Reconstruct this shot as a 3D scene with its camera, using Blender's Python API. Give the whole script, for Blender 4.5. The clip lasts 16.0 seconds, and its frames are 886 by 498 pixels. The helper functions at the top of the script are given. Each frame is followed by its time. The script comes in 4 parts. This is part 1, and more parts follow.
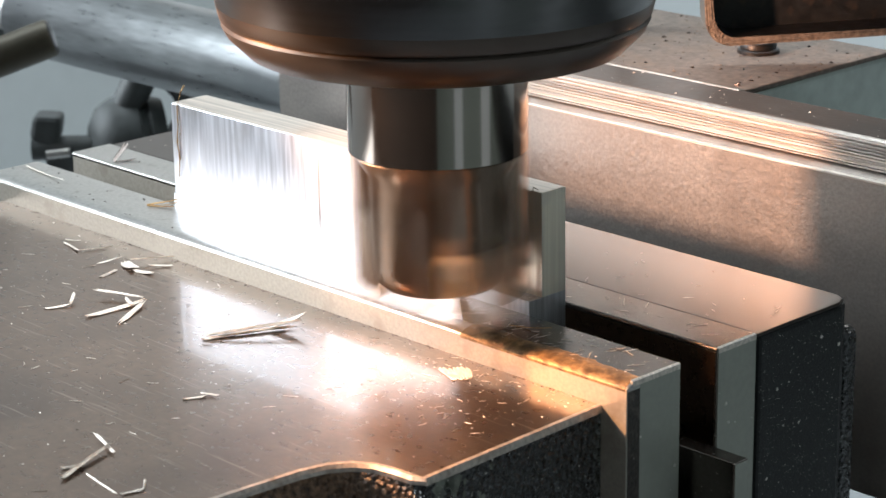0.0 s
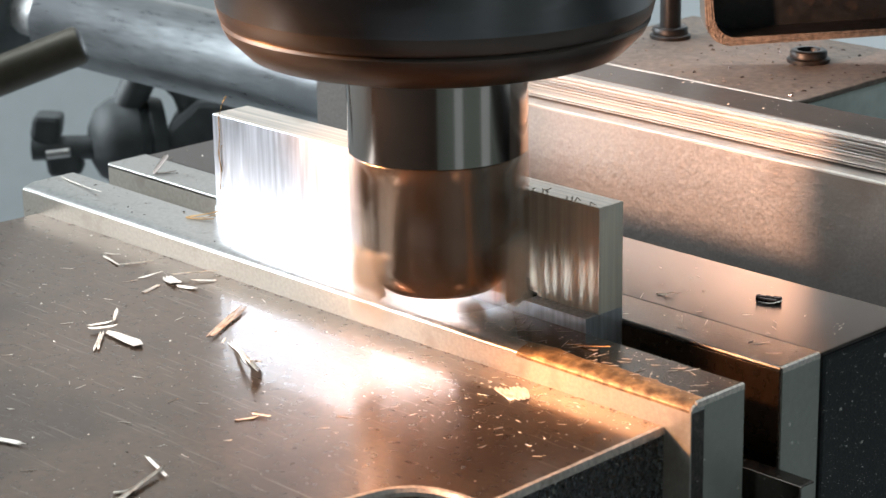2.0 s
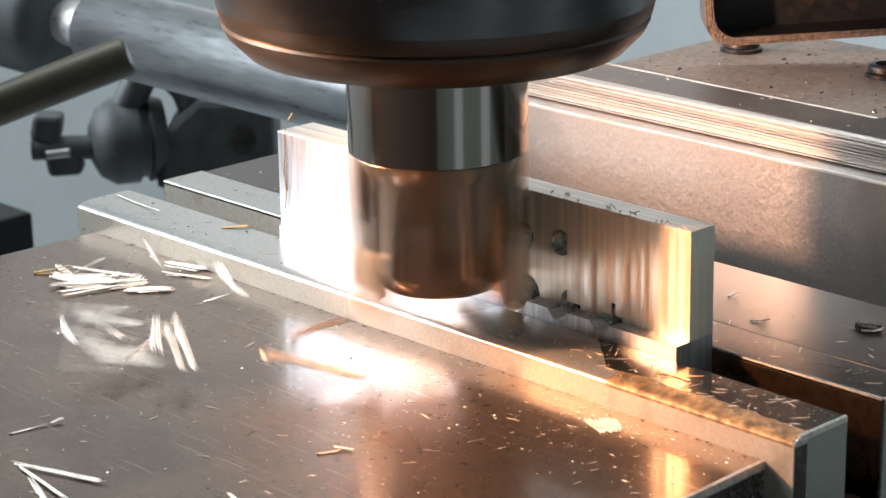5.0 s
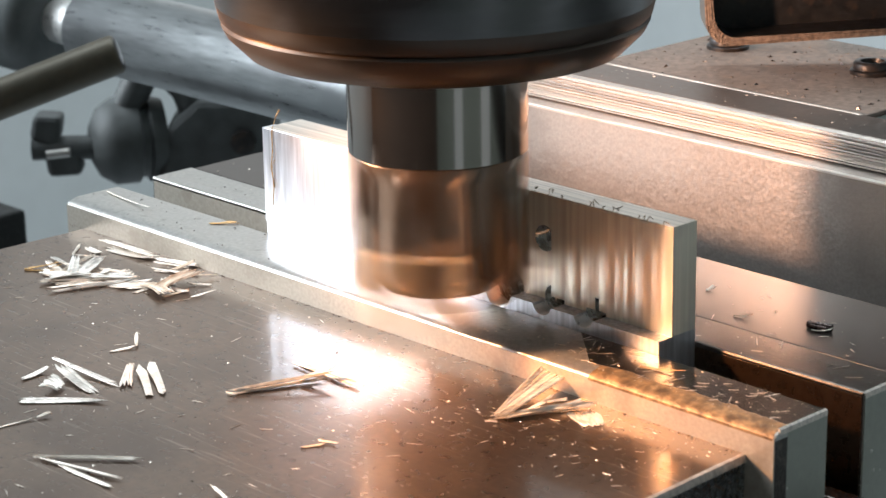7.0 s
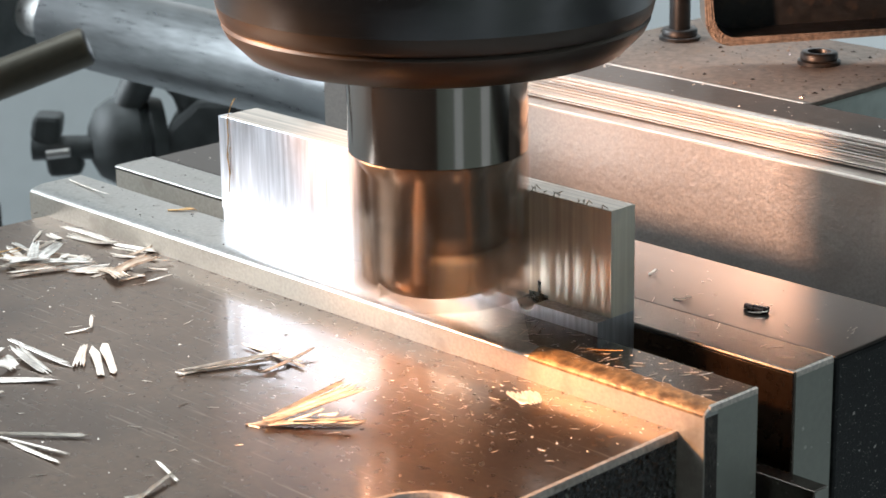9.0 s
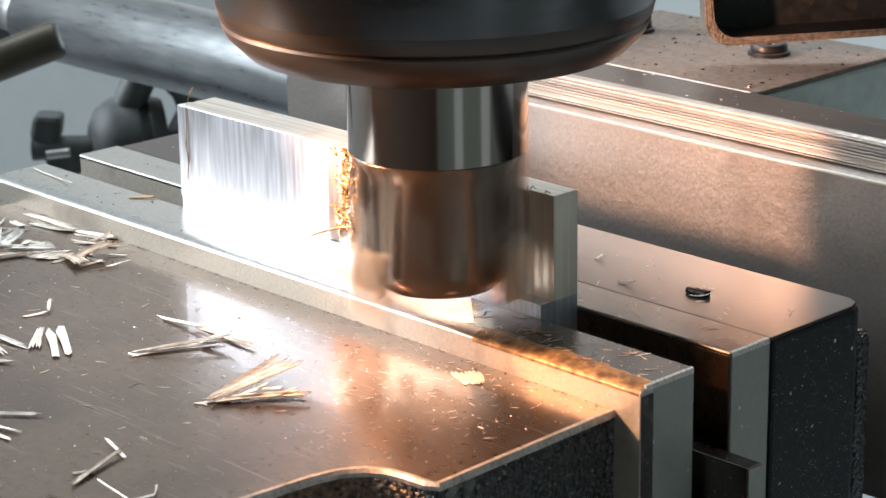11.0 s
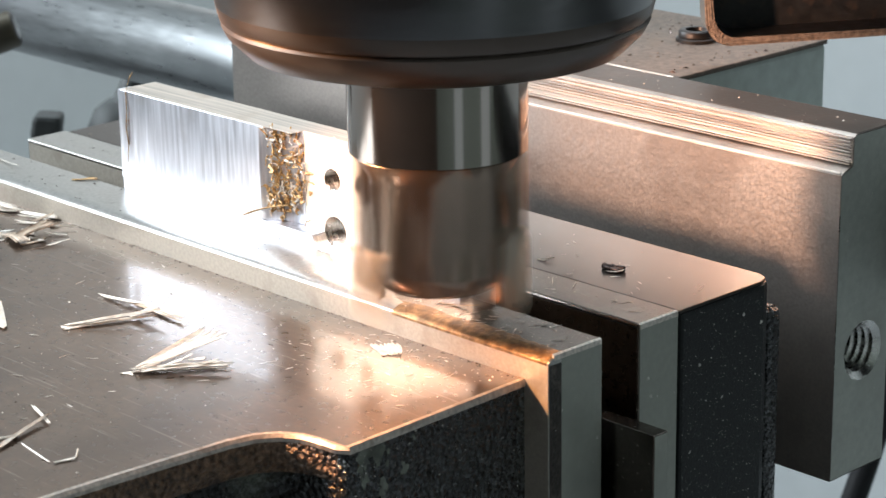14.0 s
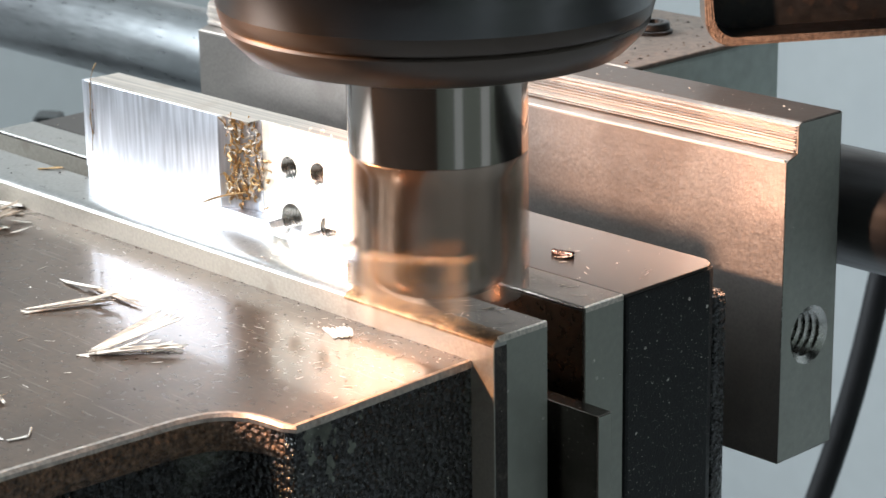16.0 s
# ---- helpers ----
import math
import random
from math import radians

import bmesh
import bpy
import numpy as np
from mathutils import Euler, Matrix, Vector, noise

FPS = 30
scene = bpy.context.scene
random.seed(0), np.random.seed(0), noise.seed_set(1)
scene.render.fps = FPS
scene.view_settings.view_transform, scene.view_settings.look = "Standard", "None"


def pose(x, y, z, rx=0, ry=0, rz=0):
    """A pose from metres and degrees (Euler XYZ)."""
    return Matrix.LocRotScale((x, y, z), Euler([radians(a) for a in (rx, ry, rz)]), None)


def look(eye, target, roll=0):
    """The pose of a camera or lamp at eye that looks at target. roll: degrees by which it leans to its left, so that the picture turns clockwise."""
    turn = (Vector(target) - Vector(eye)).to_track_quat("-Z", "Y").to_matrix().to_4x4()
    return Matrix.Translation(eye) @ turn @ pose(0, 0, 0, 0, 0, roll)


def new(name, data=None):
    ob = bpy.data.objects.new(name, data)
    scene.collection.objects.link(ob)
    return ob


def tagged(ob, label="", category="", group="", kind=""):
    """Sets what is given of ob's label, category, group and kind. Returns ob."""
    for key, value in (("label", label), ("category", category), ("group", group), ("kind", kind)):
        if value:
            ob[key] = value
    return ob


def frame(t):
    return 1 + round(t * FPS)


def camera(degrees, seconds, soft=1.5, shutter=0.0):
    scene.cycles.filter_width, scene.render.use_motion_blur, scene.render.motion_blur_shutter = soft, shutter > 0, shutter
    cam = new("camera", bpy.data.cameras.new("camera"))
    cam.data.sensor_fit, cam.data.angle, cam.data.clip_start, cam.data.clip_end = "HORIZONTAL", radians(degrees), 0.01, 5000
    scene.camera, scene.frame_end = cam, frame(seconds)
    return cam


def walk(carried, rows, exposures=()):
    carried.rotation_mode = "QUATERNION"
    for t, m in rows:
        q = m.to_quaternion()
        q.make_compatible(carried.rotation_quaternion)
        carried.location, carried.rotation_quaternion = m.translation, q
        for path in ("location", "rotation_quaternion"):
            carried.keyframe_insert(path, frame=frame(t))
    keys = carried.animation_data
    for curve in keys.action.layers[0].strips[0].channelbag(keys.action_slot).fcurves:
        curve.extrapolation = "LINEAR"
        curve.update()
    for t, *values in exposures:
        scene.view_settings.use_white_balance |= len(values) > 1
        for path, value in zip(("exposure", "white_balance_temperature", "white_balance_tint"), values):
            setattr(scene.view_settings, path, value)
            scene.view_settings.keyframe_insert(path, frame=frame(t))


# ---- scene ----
cam = camera(22.065, 16.0, soft=1.4, shutter=1.0)
EYE = (0.18347, -0.20701, 0.10499)
YAW, PITCH, ROLL = radians(-46.443), radians(17.392), -0.914
AIM = (EYE[0] + math.sin(YAW) * math.cos(PITCH), EYE[1] + math.cos(YAW) * math.cos(PITCH), EYE[2] - math.sin(PITCH))
# small aperture, sharp at the cutter
cam.data.dof.use_dof = True
cam.data.dof.focus_distance = 0.330
cam.data.dof.aperture_fstop = cam.data.lens / 1.2
walk(cam, [(0.0, look(EYE, AIM, ROLL)), (16.0, look(EYE, AIM, ROLL))])

MM = 0.001
# table feed along x, in millimetres
FEED = [(0.0, 0.0), (1.5, 8.16), (3.5, 19.1), (4.2, 22.95), (5.35, 29.0), (5.7, 30.4), (6.0, 29.4), (6.3, 27.9), (7.0, 24.13), (9.0, 13.09),
        (11.5, -0.43), (12.5, -6.06), (14.5, -16.66), (16.0, -24.42)]


def feed(t):
    return float(np.interp(t, [r[0] for r in FEED], [r[1] for r in FEED]))


# ---- light ----
world = bpy.data.worlds.new("workshop_air")
world.use_nodes = True
world.node_tree.nodes["Background"].inputs[0].default_value = (0.55, 0.65, 0.75, 1)
world.node_tree.nodes["Background"].inputs[1].default_value = 0.05
scene.world = world
scene.view_settings.exposure = 0.16


def lamp(name, kind, m, power, colour, **kw):
    d = bpy.data.lights.new(name, kind)
    d.energy, d.color = power, colour
    for key, value in kw.items():
        if key == "size":
            d.size = value
        if key == "size_y":
            d.shape, d.size_y = "RECTANGLE", value
        if key == "radius":
            d.shadow_soft_size = value
        if key == "cone":
            d.spot_size = radians(value)
        if key == "blend":
            d.spot_blend = value
    ob = new(name, d)
    ob.matrix_world = m
    return ob


# flexible work lamp close to the cutter: pale core and a warm rim
LAMP = (-0.077, -0.058, 0.050)
LAMP_AIM = (-0.063, 0.004, -0.009)
lamp("work_lamp_core", "SPOT", look(LAMP, LAMP_AIM), 0.20, (1.0, 0.985, 0.985), radius=0.004, cone=84, blend=1.0)
lamp("work_lamp_rim", "SPOT", look(LAMP, (-0.030, 0.062, 0.012)), 2.4, (1.0, 0.56, 0.36), radius=0.004, cone=52, blend=0.7)
lamp("work_lamp_fringe", "SPOT", look(LAMP, (0.022, -0.001, -0.004)), 1.7, (1.0, 0.43, 0.14), radius=0.004, cone=56, blend=0.8)
# workshop lights; the north one is an unseen fill added for reflections
lamp("north_fill_light", "AREA", look((-1.15, 1.15, 0.55), (-0.1, 0, 0)), 2.8, (1.0, 0.97, 0.94), size=1.7, size_y=0.9)
lamp("ceiling_panel", "AREA", look((-0.5, 0.5, 1.55), (-0.1, 0.1, 0)), 17, (0.86, 0.95, 1.0), size=1.2, size_y=0.5)
lamp("window_light", "AREA", look((-1.25, -0.7, 0.7), (-0.1, 0, 0)), 42, (0.84, 0.93, 1.0), size=0.9, size_y=0.9)


# ---- materials ----
def material(name, base, rough=0.5, metal=0.0, grain=400.0, vary=0.25, bump=0.15, bump_scale=None, stretch=(1, 1, 1), stain=None, stain_scale=25.0, stain_at=0.55,
             rough_vary=0.15, bump_dist=0.0002, cells=False, film=0.0):
    m = bpy.data.materials.new(name)
    m.use_nodes = True
    n, l = m.node_tree.nodes, m.node_tree.links
    b = n["Principled BSDF"]
    b.inputs["Metallic"].default_value = metal
    co = n.new("ShaderNodeTexCoord")
    mp = n.new("ShaderNodeMapping")
    mp.inputs["Scale"].default_value = stretch
    l.new(co.outputs["Object"], mp.inputs["Vector"])
    fine = n.new("ShaderNodeTexNoise")
    fine.inputs["Scale"].default_value = grain
    fine.inputs["Detail"].default_value = 6
    l.new(mp.outputs[0], fine.inputs["Vector"])
    big = n.new("ShaderNodeTexNoise")
    big.inputs["Scale"].default_value = stain_scale
    big.inputs["Detail"].default_value = 5
    l.new(co.outputs["Object"], big.inputs["Vector"])
    ramp = n.new("ShaderNodeValToRGB")
    e = ramp.color_ramp.elements
    e[0].position, e[1].position = 0.3, 0.7
    e[0].color = (*[c * (1 - vary) for c in base], 1)
    e[1].color = (*[min(1, c * (1 + vary)) for c in base], 1)
    l.new(fine.outputs["Fac"], ramp.inputs[0])
    mix = n.new("ShaderNodeMix")
    mix.data_type = "RGBA"
    mask = n.new("ShaderNodeMapRange")
    mask.inputs[1].default_value, mask.inputs[2].default_value = stain_at, stain_at + 0.18
    l.new(big.outputs["Fac"], mask.inputs[0])
    l.new(mask.outputs[0], mix.inputs[0])
    l.new(ramp.outputs[0], mix.inputs[6])
    mix.inputs[7].default_value = (*(stain or [c * 0.75 for c in base]), 1)
    l.new(mix.outputs[2], b.inputs["Base Color"])
    rr = n.new("ShaderNodeMapRange")
    rr.inputs[3].default_value, rr.inputs[4].default_value = max(0.02, rough - rough_vary), min(1, rough + rough_vary)
    l.new(fine.outputs["Fac"], rr.inputs[0])
    l.new(rr.outputs[0], b.inputs["Roughness"])
    if bump:
        bn = n.new("ShaderNodeBump")
        bn.inputs["Strength"].default_value = bump
        bn.inputs["Distance"].default_value = bump_dist
        if bump_scale:
            f2 = n.new("ShaderNodeTexVoronoi" if cells else "ShaderNodeTexNoise")
            f2.inputs["Scale"].default_value = bump_scale
            f2.inputs["Detail"].default_value = 0.6 if cells else 4
            l.new(mp.outputs[0], f2.inputs["Vector"])
            if cells:
                bn.invert = True
            l.new(f2.outputs["Distance" if cells else "Fac"], bn.inputs["Height"])
        else:
            l.new(fine.outputs["Fac"], bn.inputs["Height"])
        l.new(bn.outputs[0], b.inputs["Normal"])
    if film:
        # thin film of cutting oil, patchy
        patch = n.new("ShaderNodeMapRange")
        patch.inputs[3].default_value, patch.inputs[4].default_value = film * 0.6, film
        l.new(big.outputs["Fac"], patch.inputs[0])
        l.new(patch.outputs[0], b.inputs["Coat Weight"])
        b.inputs["Coat Roughness"].default_value = 0.07
    return m


def scratched(m, turns, light, amount=0.5):
    """Adds fine long scratches in a few directions to a material."""
    n, l = m.node_tree.nodes, m.node_tree.links
    b = n["Principled BSDF"]
    co = n.new("ShaderNodeTexCoord")
    for turn, seed in turns:
        mp = n.new("ShaderNodeMapping")
        mp.inputs["Rotation"].default_value = (0, 0, radians(turn))
        mp.inputs["Scale"].default_value = (0.05, 1, 1)
        mp.inputs["Location"].default_value = (seed, seed * 0.7, 0)
        l.new(co.outputs["Object"], mp.inputs["Vector"])
        tx = n.new("ShaderNodeTexNoise")
        tx.inputs["Scale"].default_value = 1600
        tx.inputs["Detail"].default_value = 3
        l.new(mp.outputs[0], tx.inputs["Vector"])
        rg = n.new("ShaderNodeMapRange")
        rg.inputs[1].default_value, rg.inputs[2].default_value, rg.inputs[4].default_value = 0.66, 0.74, amount
        l.new(tx.outputs["Fac"], rg.inputs[0])
        mix = n.new("ShaderNodeMix")
        mix.data_type = "RGBA"
        mix.inputs[7].default_value = (*light, 1)
        old = b.inputs["Base Color"].links[0].from_socket
        l.new(rg.outputs[0], mix.inputs[0])
        l.new(old, mix.inputs[6])
        l.new(mix.outputs[2], b.inputs["Base Color"])
    return m


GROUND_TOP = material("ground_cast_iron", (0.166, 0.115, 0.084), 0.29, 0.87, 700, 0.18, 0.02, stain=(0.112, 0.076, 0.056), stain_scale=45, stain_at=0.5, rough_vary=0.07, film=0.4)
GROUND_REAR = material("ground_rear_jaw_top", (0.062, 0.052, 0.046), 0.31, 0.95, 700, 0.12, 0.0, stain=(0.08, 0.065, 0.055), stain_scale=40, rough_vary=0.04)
scratched(GROUND_TOP, ((20, 0.1), (75, 0.4), (130, 0.9)), (0.40, 0.34, 0.29), 0.42)
GROUND_TOP.node_tree.nodes["Principled BSDF"].inputs["Specular Tint"].default_value = (0.86, 0.86, 0.86, 1)
JAW = material("hardened_jaw_steel", (0.43, 0.42, 0.40), 0.34, 0.8, 1400, 0.14, 0.04, stain=(0.24, 0.225, 0.205), stain_scale=420, stain_at=0.6, rough_vary=0.08)
# lighter copy for the left end, with the window glare in its colour
JAW_REAR = material("lit_rear_jaw_steel", (0.38, 0.37, 0.35), 0.38, 0.75, 1400, 0.14, 0.04, stain=(0.20, 0.185, 0.165), stain_scale=420, stain_at=0.6, rough_vary=0.08)
# dark copy of the jaw steel, with shade and dark reflections in its colour
SHADE_STEEL = material("shade_darkened_steel", (0.15, 0.132, 0.118), 0.25, 1.0, 1400, 0.16, 0.02, stain=(0.10, 0.085, 0.074), stain_scale=110, stain_at=0.52, rough_vary=0.07)
SHADE_STEEL.node_tree.nodes["Principled BSDF"].inputs["Specular Tint"].default_value = (0.85, 0.85, 0.85, 1)
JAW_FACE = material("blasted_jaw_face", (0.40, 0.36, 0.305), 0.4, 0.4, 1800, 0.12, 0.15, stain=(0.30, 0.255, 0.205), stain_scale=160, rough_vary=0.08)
JAW_END = material("matte_jaw_end", (0.285, 0.29, 0.255), 0.55, 0.25, 900, 0.08, 0.02, stain=(0.23, 0.235, 0.21), stain_scale=60)
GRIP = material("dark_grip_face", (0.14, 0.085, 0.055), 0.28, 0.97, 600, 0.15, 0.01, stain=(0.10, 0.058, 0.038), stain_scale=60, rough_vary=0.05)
PITTED = material("corroded_strip", (0.035, 0.028, 0.024), 0.6, 0.2, 1500, 0.6, 0.8, bump_scale=2200, bump_dist=0.0003, stain=(0.10, 0.085, 0.07), stain_scale=600, stain_at=0.55)
BLACK = material("black_machine_paint", (0.010, 0.011, 0.011), 0.5, 0.0, 1500, 0.5, 0.6, bump_scale=3000, bump_dist=0.0002, stain=(0.16, 0.16, 0.15), stain_scale=1300, stain_at=0.66)
BLACK.node_tree.nodes["Principled BSDF"].inputs["Specular IOR Level"].default_value = 0.22
CRACKLE = material("black_crackle_casting", (0.02, 0.0205, 0.0205), 0.28, 0.0, 900, 0.5, 1.0, bump_scale=1150, bump_dist=0.0011, rough_vary=0.12, stain=(0.12, 0.127, 0.105), stain_scale=85, stain_at=0.585, cells=True)
CRACKLE.node_tree.nodes["Principled BSDF"].inputs["Specular IOR Level"].default_value = 0.6
RUSTY_LIT = material("rough_cast_iron", (0.17, 0.10, 0.062), 0.5, 0.1, 1500, 0.7, 1.0, bump_scale=1250, bump_dist=0.0011, stain=(0.04, 0.028, 0.022), stain_scale=500, stain_at=0.5, cells=True)
ALU = material("sawn_aluminium", (0.66, 0.67, 0.72), 0.36, 0.8, 1300, 0.27, 0.12, stretch=(1, 1, 0.06), stain=(0.5, 0.49, 0.5), stain_scale=80, rough_vary=0.1)
MILLED = material("milled_aluminium", (0.9, 0.8, 0.68), 0.3, 0.3, 1300, 0.18, 0.05, stretch=(1, 1, 0.02), stain=(0.72, 0.66, 0.60), stain_scale=90, rough_vary=0.05)
BAR = material("planed_steel_bar", (0.43, 0.385, 0.35), 0.38, 0.94, 1900, 0.1, 0.45, bump_scale=900, bump_dist=0.00016, stain=(0.31, 0.265, 0.235), stain_scale=40, rough_vary=0.1)
BAR_END = material("ground_bar_end", (0.37, 0.38, 0.34), 0.5, 0.35, 900, 0.1, 0.05, stain=(0.30, 0.305, 0.27), stain_scale=50)
OXIDE = material("dark_oxidised_steel", (0.11, 0.088, 0.075), 0.42, 0.6, 900, 0.25, 0.1, stain=(0.16, 0.12, 0.10), stain_scale=60)
WORN = material("worn_bare_iron", (0.46, 0.40, 0.355), 0.5, 0.6, 1500, 0.3, 0.4, stain=(0.25, 0.19, 0.15), stain_scale=300)
SHANK = material("polished_tool_steel", (0.36, 0.325, 0.295), 0.12, 1.0, 200, 0.05, 0.0, rough_vary=0.04)
# the lamp's brown glow is put into the bevel's own colour
BEVEL = material("brown_glow_bevel", (0.08, 0.064, 0.054), 0.36, 0.9, 150, 0.2, 0.0, rough_vary=0.05)
NUT = material("black_oxide_nut", (0.13, 0.128, 0.13), 0.27, 1.0, 150, 0.12, 0.0, rough_vary=0.05)
NUT.node_tree.nodes["Principled BSDF"].inputs["Specular IOR Level"].default_value = 0.32
PAINT = material("grey_green_paint", (0.50, 0.55, 0.51), 0.5, 0.0, 300, 0.12, 0.08, stain=(0.20, 0.21, 0.20), stain_scale=90, stain_at=0.68)
DUSTY = material("dusty_rusted_top", (0.165, 0.128, 0.104), 0.7, 0.2, 900, 0.35, 0.4, stain=(0.20, 0.14, 0.10), stain_scale=70)
BOLT = material("blackened_bolt", (0.016, 0.015, 0.015), 0.4, 0.3, 500, 0.4, 0.15, stain=(0.045, 0.03, 0.022), stain_scale=400)
SHAFT = material("drawn_steel_shaft", (0.39, 0.40, 0.41), 0.29, 0.97, 1100, 0.2, 0.12, stretch=(0.15, 1, 1), stain=(0.33, 0.34, 0.35), stain_scale=70, stain_at=0.5, rough_vary=0.05)
BRASSY = material("worn_lever_rod", (0.065, 0.056, 0.038), 0.45, 0.4, 400, 0.2, 0.1)
DARK = material("dark_casting", (0.07, 0.08, 0.08), 0.55, 0.1, 200, 0.3, 0.1)
KNOB = material("dull_black_clamp", (0.045, 0.05, 0.05), 0.6, 0.1, 200, 0.3, 0.1)
WALLP = material("painted_wall", (0.55, 0.575, 0.575), 0.8, 0.0, 40, 0.03, 0.03, stain=(0.51, 0.54, 0.555), stain_scale=4)
DIMWALL = material("dark_brown_boarding", (0.085, 0.055, 0.042), 0.7, 0.0, 30, 0.2, 0.1)
DIMGREEN = material("grey_green_wall", (0.19, 0.215, 0.19), 0.75, 0.0, 30, 0.1, 0.05)
FLOORM = material("concrete_floor", (0.42, 0.44, 0.46), 0.8, 0.0, 30, 0.12, 0.1)
CHIP = material("pale_chip", (0.74, 0.67, 0.59), 0.45, 0.35, 2500, 0.3, 0.2, stretch=(0.2, 1, 1), stain=(0.55, 0.47, 0.39), stain_scale=400)
CHIP_TAN = material("browned_chip", (0.50, 0.39, 0.30), 0.45, 0.4, 2500, 0.35, 0.2, stretch=(0.2, 1, 1), stain=(0.26, 0.17, 0.11), stain_scale=350)
CHIP_GREY = material("grey_fibrous_chip", (0.56, 0.53, 0.49), 0.38, 0.6, 2500, 0.35, 0.2, stretch=(0.2, 1, 1), stain=(0.24, 0.215, 0.19), stain_scale=350)
CHIP_BROWN = material("scorched_chip", (0.47, 0.29, 0.12), 0.45, 0.35, 2500, 0.35, 0.2, stain=(0.26, 0.14, 0.055), stain_scale=400)
CHIP_DARK = material("dark_curl", (0.055, 0.036, 0.032), 0.28, 0.6, 1500, 0.4, 0.1)
SLEEVE = material("rusty_black_sleeve", (0.012, 0.012, 0.013), 0.4, 0.3, 500, 0.4, 0.3, stretch=(0.2, 1, 1), stain=(0.16, 0.09, 0.06), stain_scale=60, stain_at=0.72)
RUBBER = material("black_cable_sheath", (0.012, 0.012, 0.013), 0.6, 0.0, 300, 0.2, 0.05)
RUSTEDGE = material("worn_rusty_edge", (0.16, 0.125, 0.10), 0.7, 0.1, 1200, 0.5, 0.5, stain=(0.05, 0.042, 0.036), stain_scale=120)
SAWN = material("sawn_edge", (0.62, 0.56, 0.50), 0.4, 0.8, 1800, 0.3, 0.3, stretch=(0.02, 1, 1), stain=(0.45, 0.36, 0.28), stain_scale=60)
# the brown stands in for warm reflections off the workpiece
HEAD = material("reflection_brown_cutter_steel", (0.29, 0.225, 0.18), 0.19, 1.0, 200, 0.08, 0.0, rough_vary=0.05)
SILVER = material("bright_cut_thread", (0.86, 0.85, 0.83), 0.32, 0.55, 900, 0.1, 0.05)
FLAKED = material("flaked_paint_ground", (0.15, 0.158, 0.13), 0.6, 0.1, 900, 0.3, 0.3, stain=(0.07, 0.073, 0.065), stain_scale=500)
RUST = material("rust_browned_steel", (0.27, 0.17, 0.085), 0.48, 0.5, 900, 0.5, 0.6, bump_scale=1500, stain=(0.10, 0.06, 0.032), stain_scale=320, stain_at=0.5)
RUBBER.node_tree.nodes["Principled BSDF"].inputs["Specular IOR Level"].default_value = 0.2
THREAD = material("threaded_bore", (0.56, 0.55, 0.52), 0.25, 1.0, 900, 0.2, 0.1)


# ---- mesh helpers, in millimetres ----
def thing(name, label, category, group="", kind="", at=(0, 0, 0)):
    ob = new(name)
    ob.location = Vector(at) * MM
    return tagged(ob, label, category, group, kind)


def finish(bm, smooth=None):
    bmesh.ops.recalc_face_normals(bm, faces=bm.faces)
    if smooth is not None:
        for f in bm.faces:
            f.smooth = True
        for e in bm.edges:
            if len(e.link_faces) == 2 and e.calc_face_angle(0) > radians(smooth):
                e.smooth = False
    return bm


def part(name, bm, mat, parent=None, label="", smooth=18):
    finish(bm, smooth)
    me = bpy.data.meshes.new(name)
    bm.to_mesh(me)
    bm.free()
    me.transform(Matrix.Scale(MM, 4))
    me.materials.append(mat)
    ob = new(name, me)
    if parent is not None:
        ob.parent = parent
    if label:
        tagged(ob, label)
    return ob


def box(x0, x1, y0, y1, z0, z1, bevel=0.3, seg=2, bm=None):
    bm = bm or bmesh.new()
    made = bmesh.ops.create_cube(bm, size=1, matrix=Matrix.Translation(((x0 + x1) / 2, (y0 + y1) / 2, (z0 + z1) / 2)) @ Matrix.Diagonal((x1 - x0, y1 - y0, z1 - z0, 1)))
    if bevel:
        edges = {e for v in made["verts"] for e in v.link_edges}
        bmesh.ops.bevel(bm, geom=list(edges), offset=bevel, segments=seg, affect="EDGES", profile=0.5)
    return bm


def prism(outline, axis, a, b, bevel=0.0, bm=None):
    """An outline of two coordinates, pushed along the third axis from a to b."""
    bm = bm or bmesh.new()

    def spot(p, d):
        return {"x": (d, p[0], p[1]), "y": (p[0], d, p[1]), "z": (p[0], p[1], d)}[axis]
    lo = [bm.verts.new(spot(p, a)) for p in outline]
    hi = [bm.verts.new(spot(p, b)) for p in outline]
    faces = [bm.faces.new(lo), bm.faces.new(hi)]
    for i in range(len(outline)):
        j = (i + 1) % len(outline)
        faces.append(bm.faces.new((lo[i], lo[j], hi[j], hi[i])))
    if bevel:
        bmesh.ops.recalc_face_normals(bm, faces=bm.faces)
        edges = [e for e in {e for f in faces for e in f.edges} if e.calc_face_angle(0) > radians(25)]
        bmesh.ops.bevel(bm, geom=edges, offset=bevel, segments=2, affect="EDGES", profile=0.5)
    return bm


def lathe(profile, seg=64, m=None, bm=None, closed=False):
    """Turns (radius, height) pairs about z."""
    bm = bm or bmesh.new()
    rings = []
    for r, z in profile:
        ring = []
        for k in range(seg):
            a = 2 * math.pi * k / seg
            v = Vector((r * math.cos(a), r * math.sin(a), z))
            ring.append(bm.verts.new(m @ v if m else v))
        rings.append(ring)
    for p, q in zip(rings, rings[1:]):
        for k in range(seg):
            j = (k + 1) % seg
            bm.faces.new((p[k], p[j], q[j], q[k]))
    if not closed:
        bm.faces.new(rings[0])
        bm.faces.new(rings[-1])
    return bm


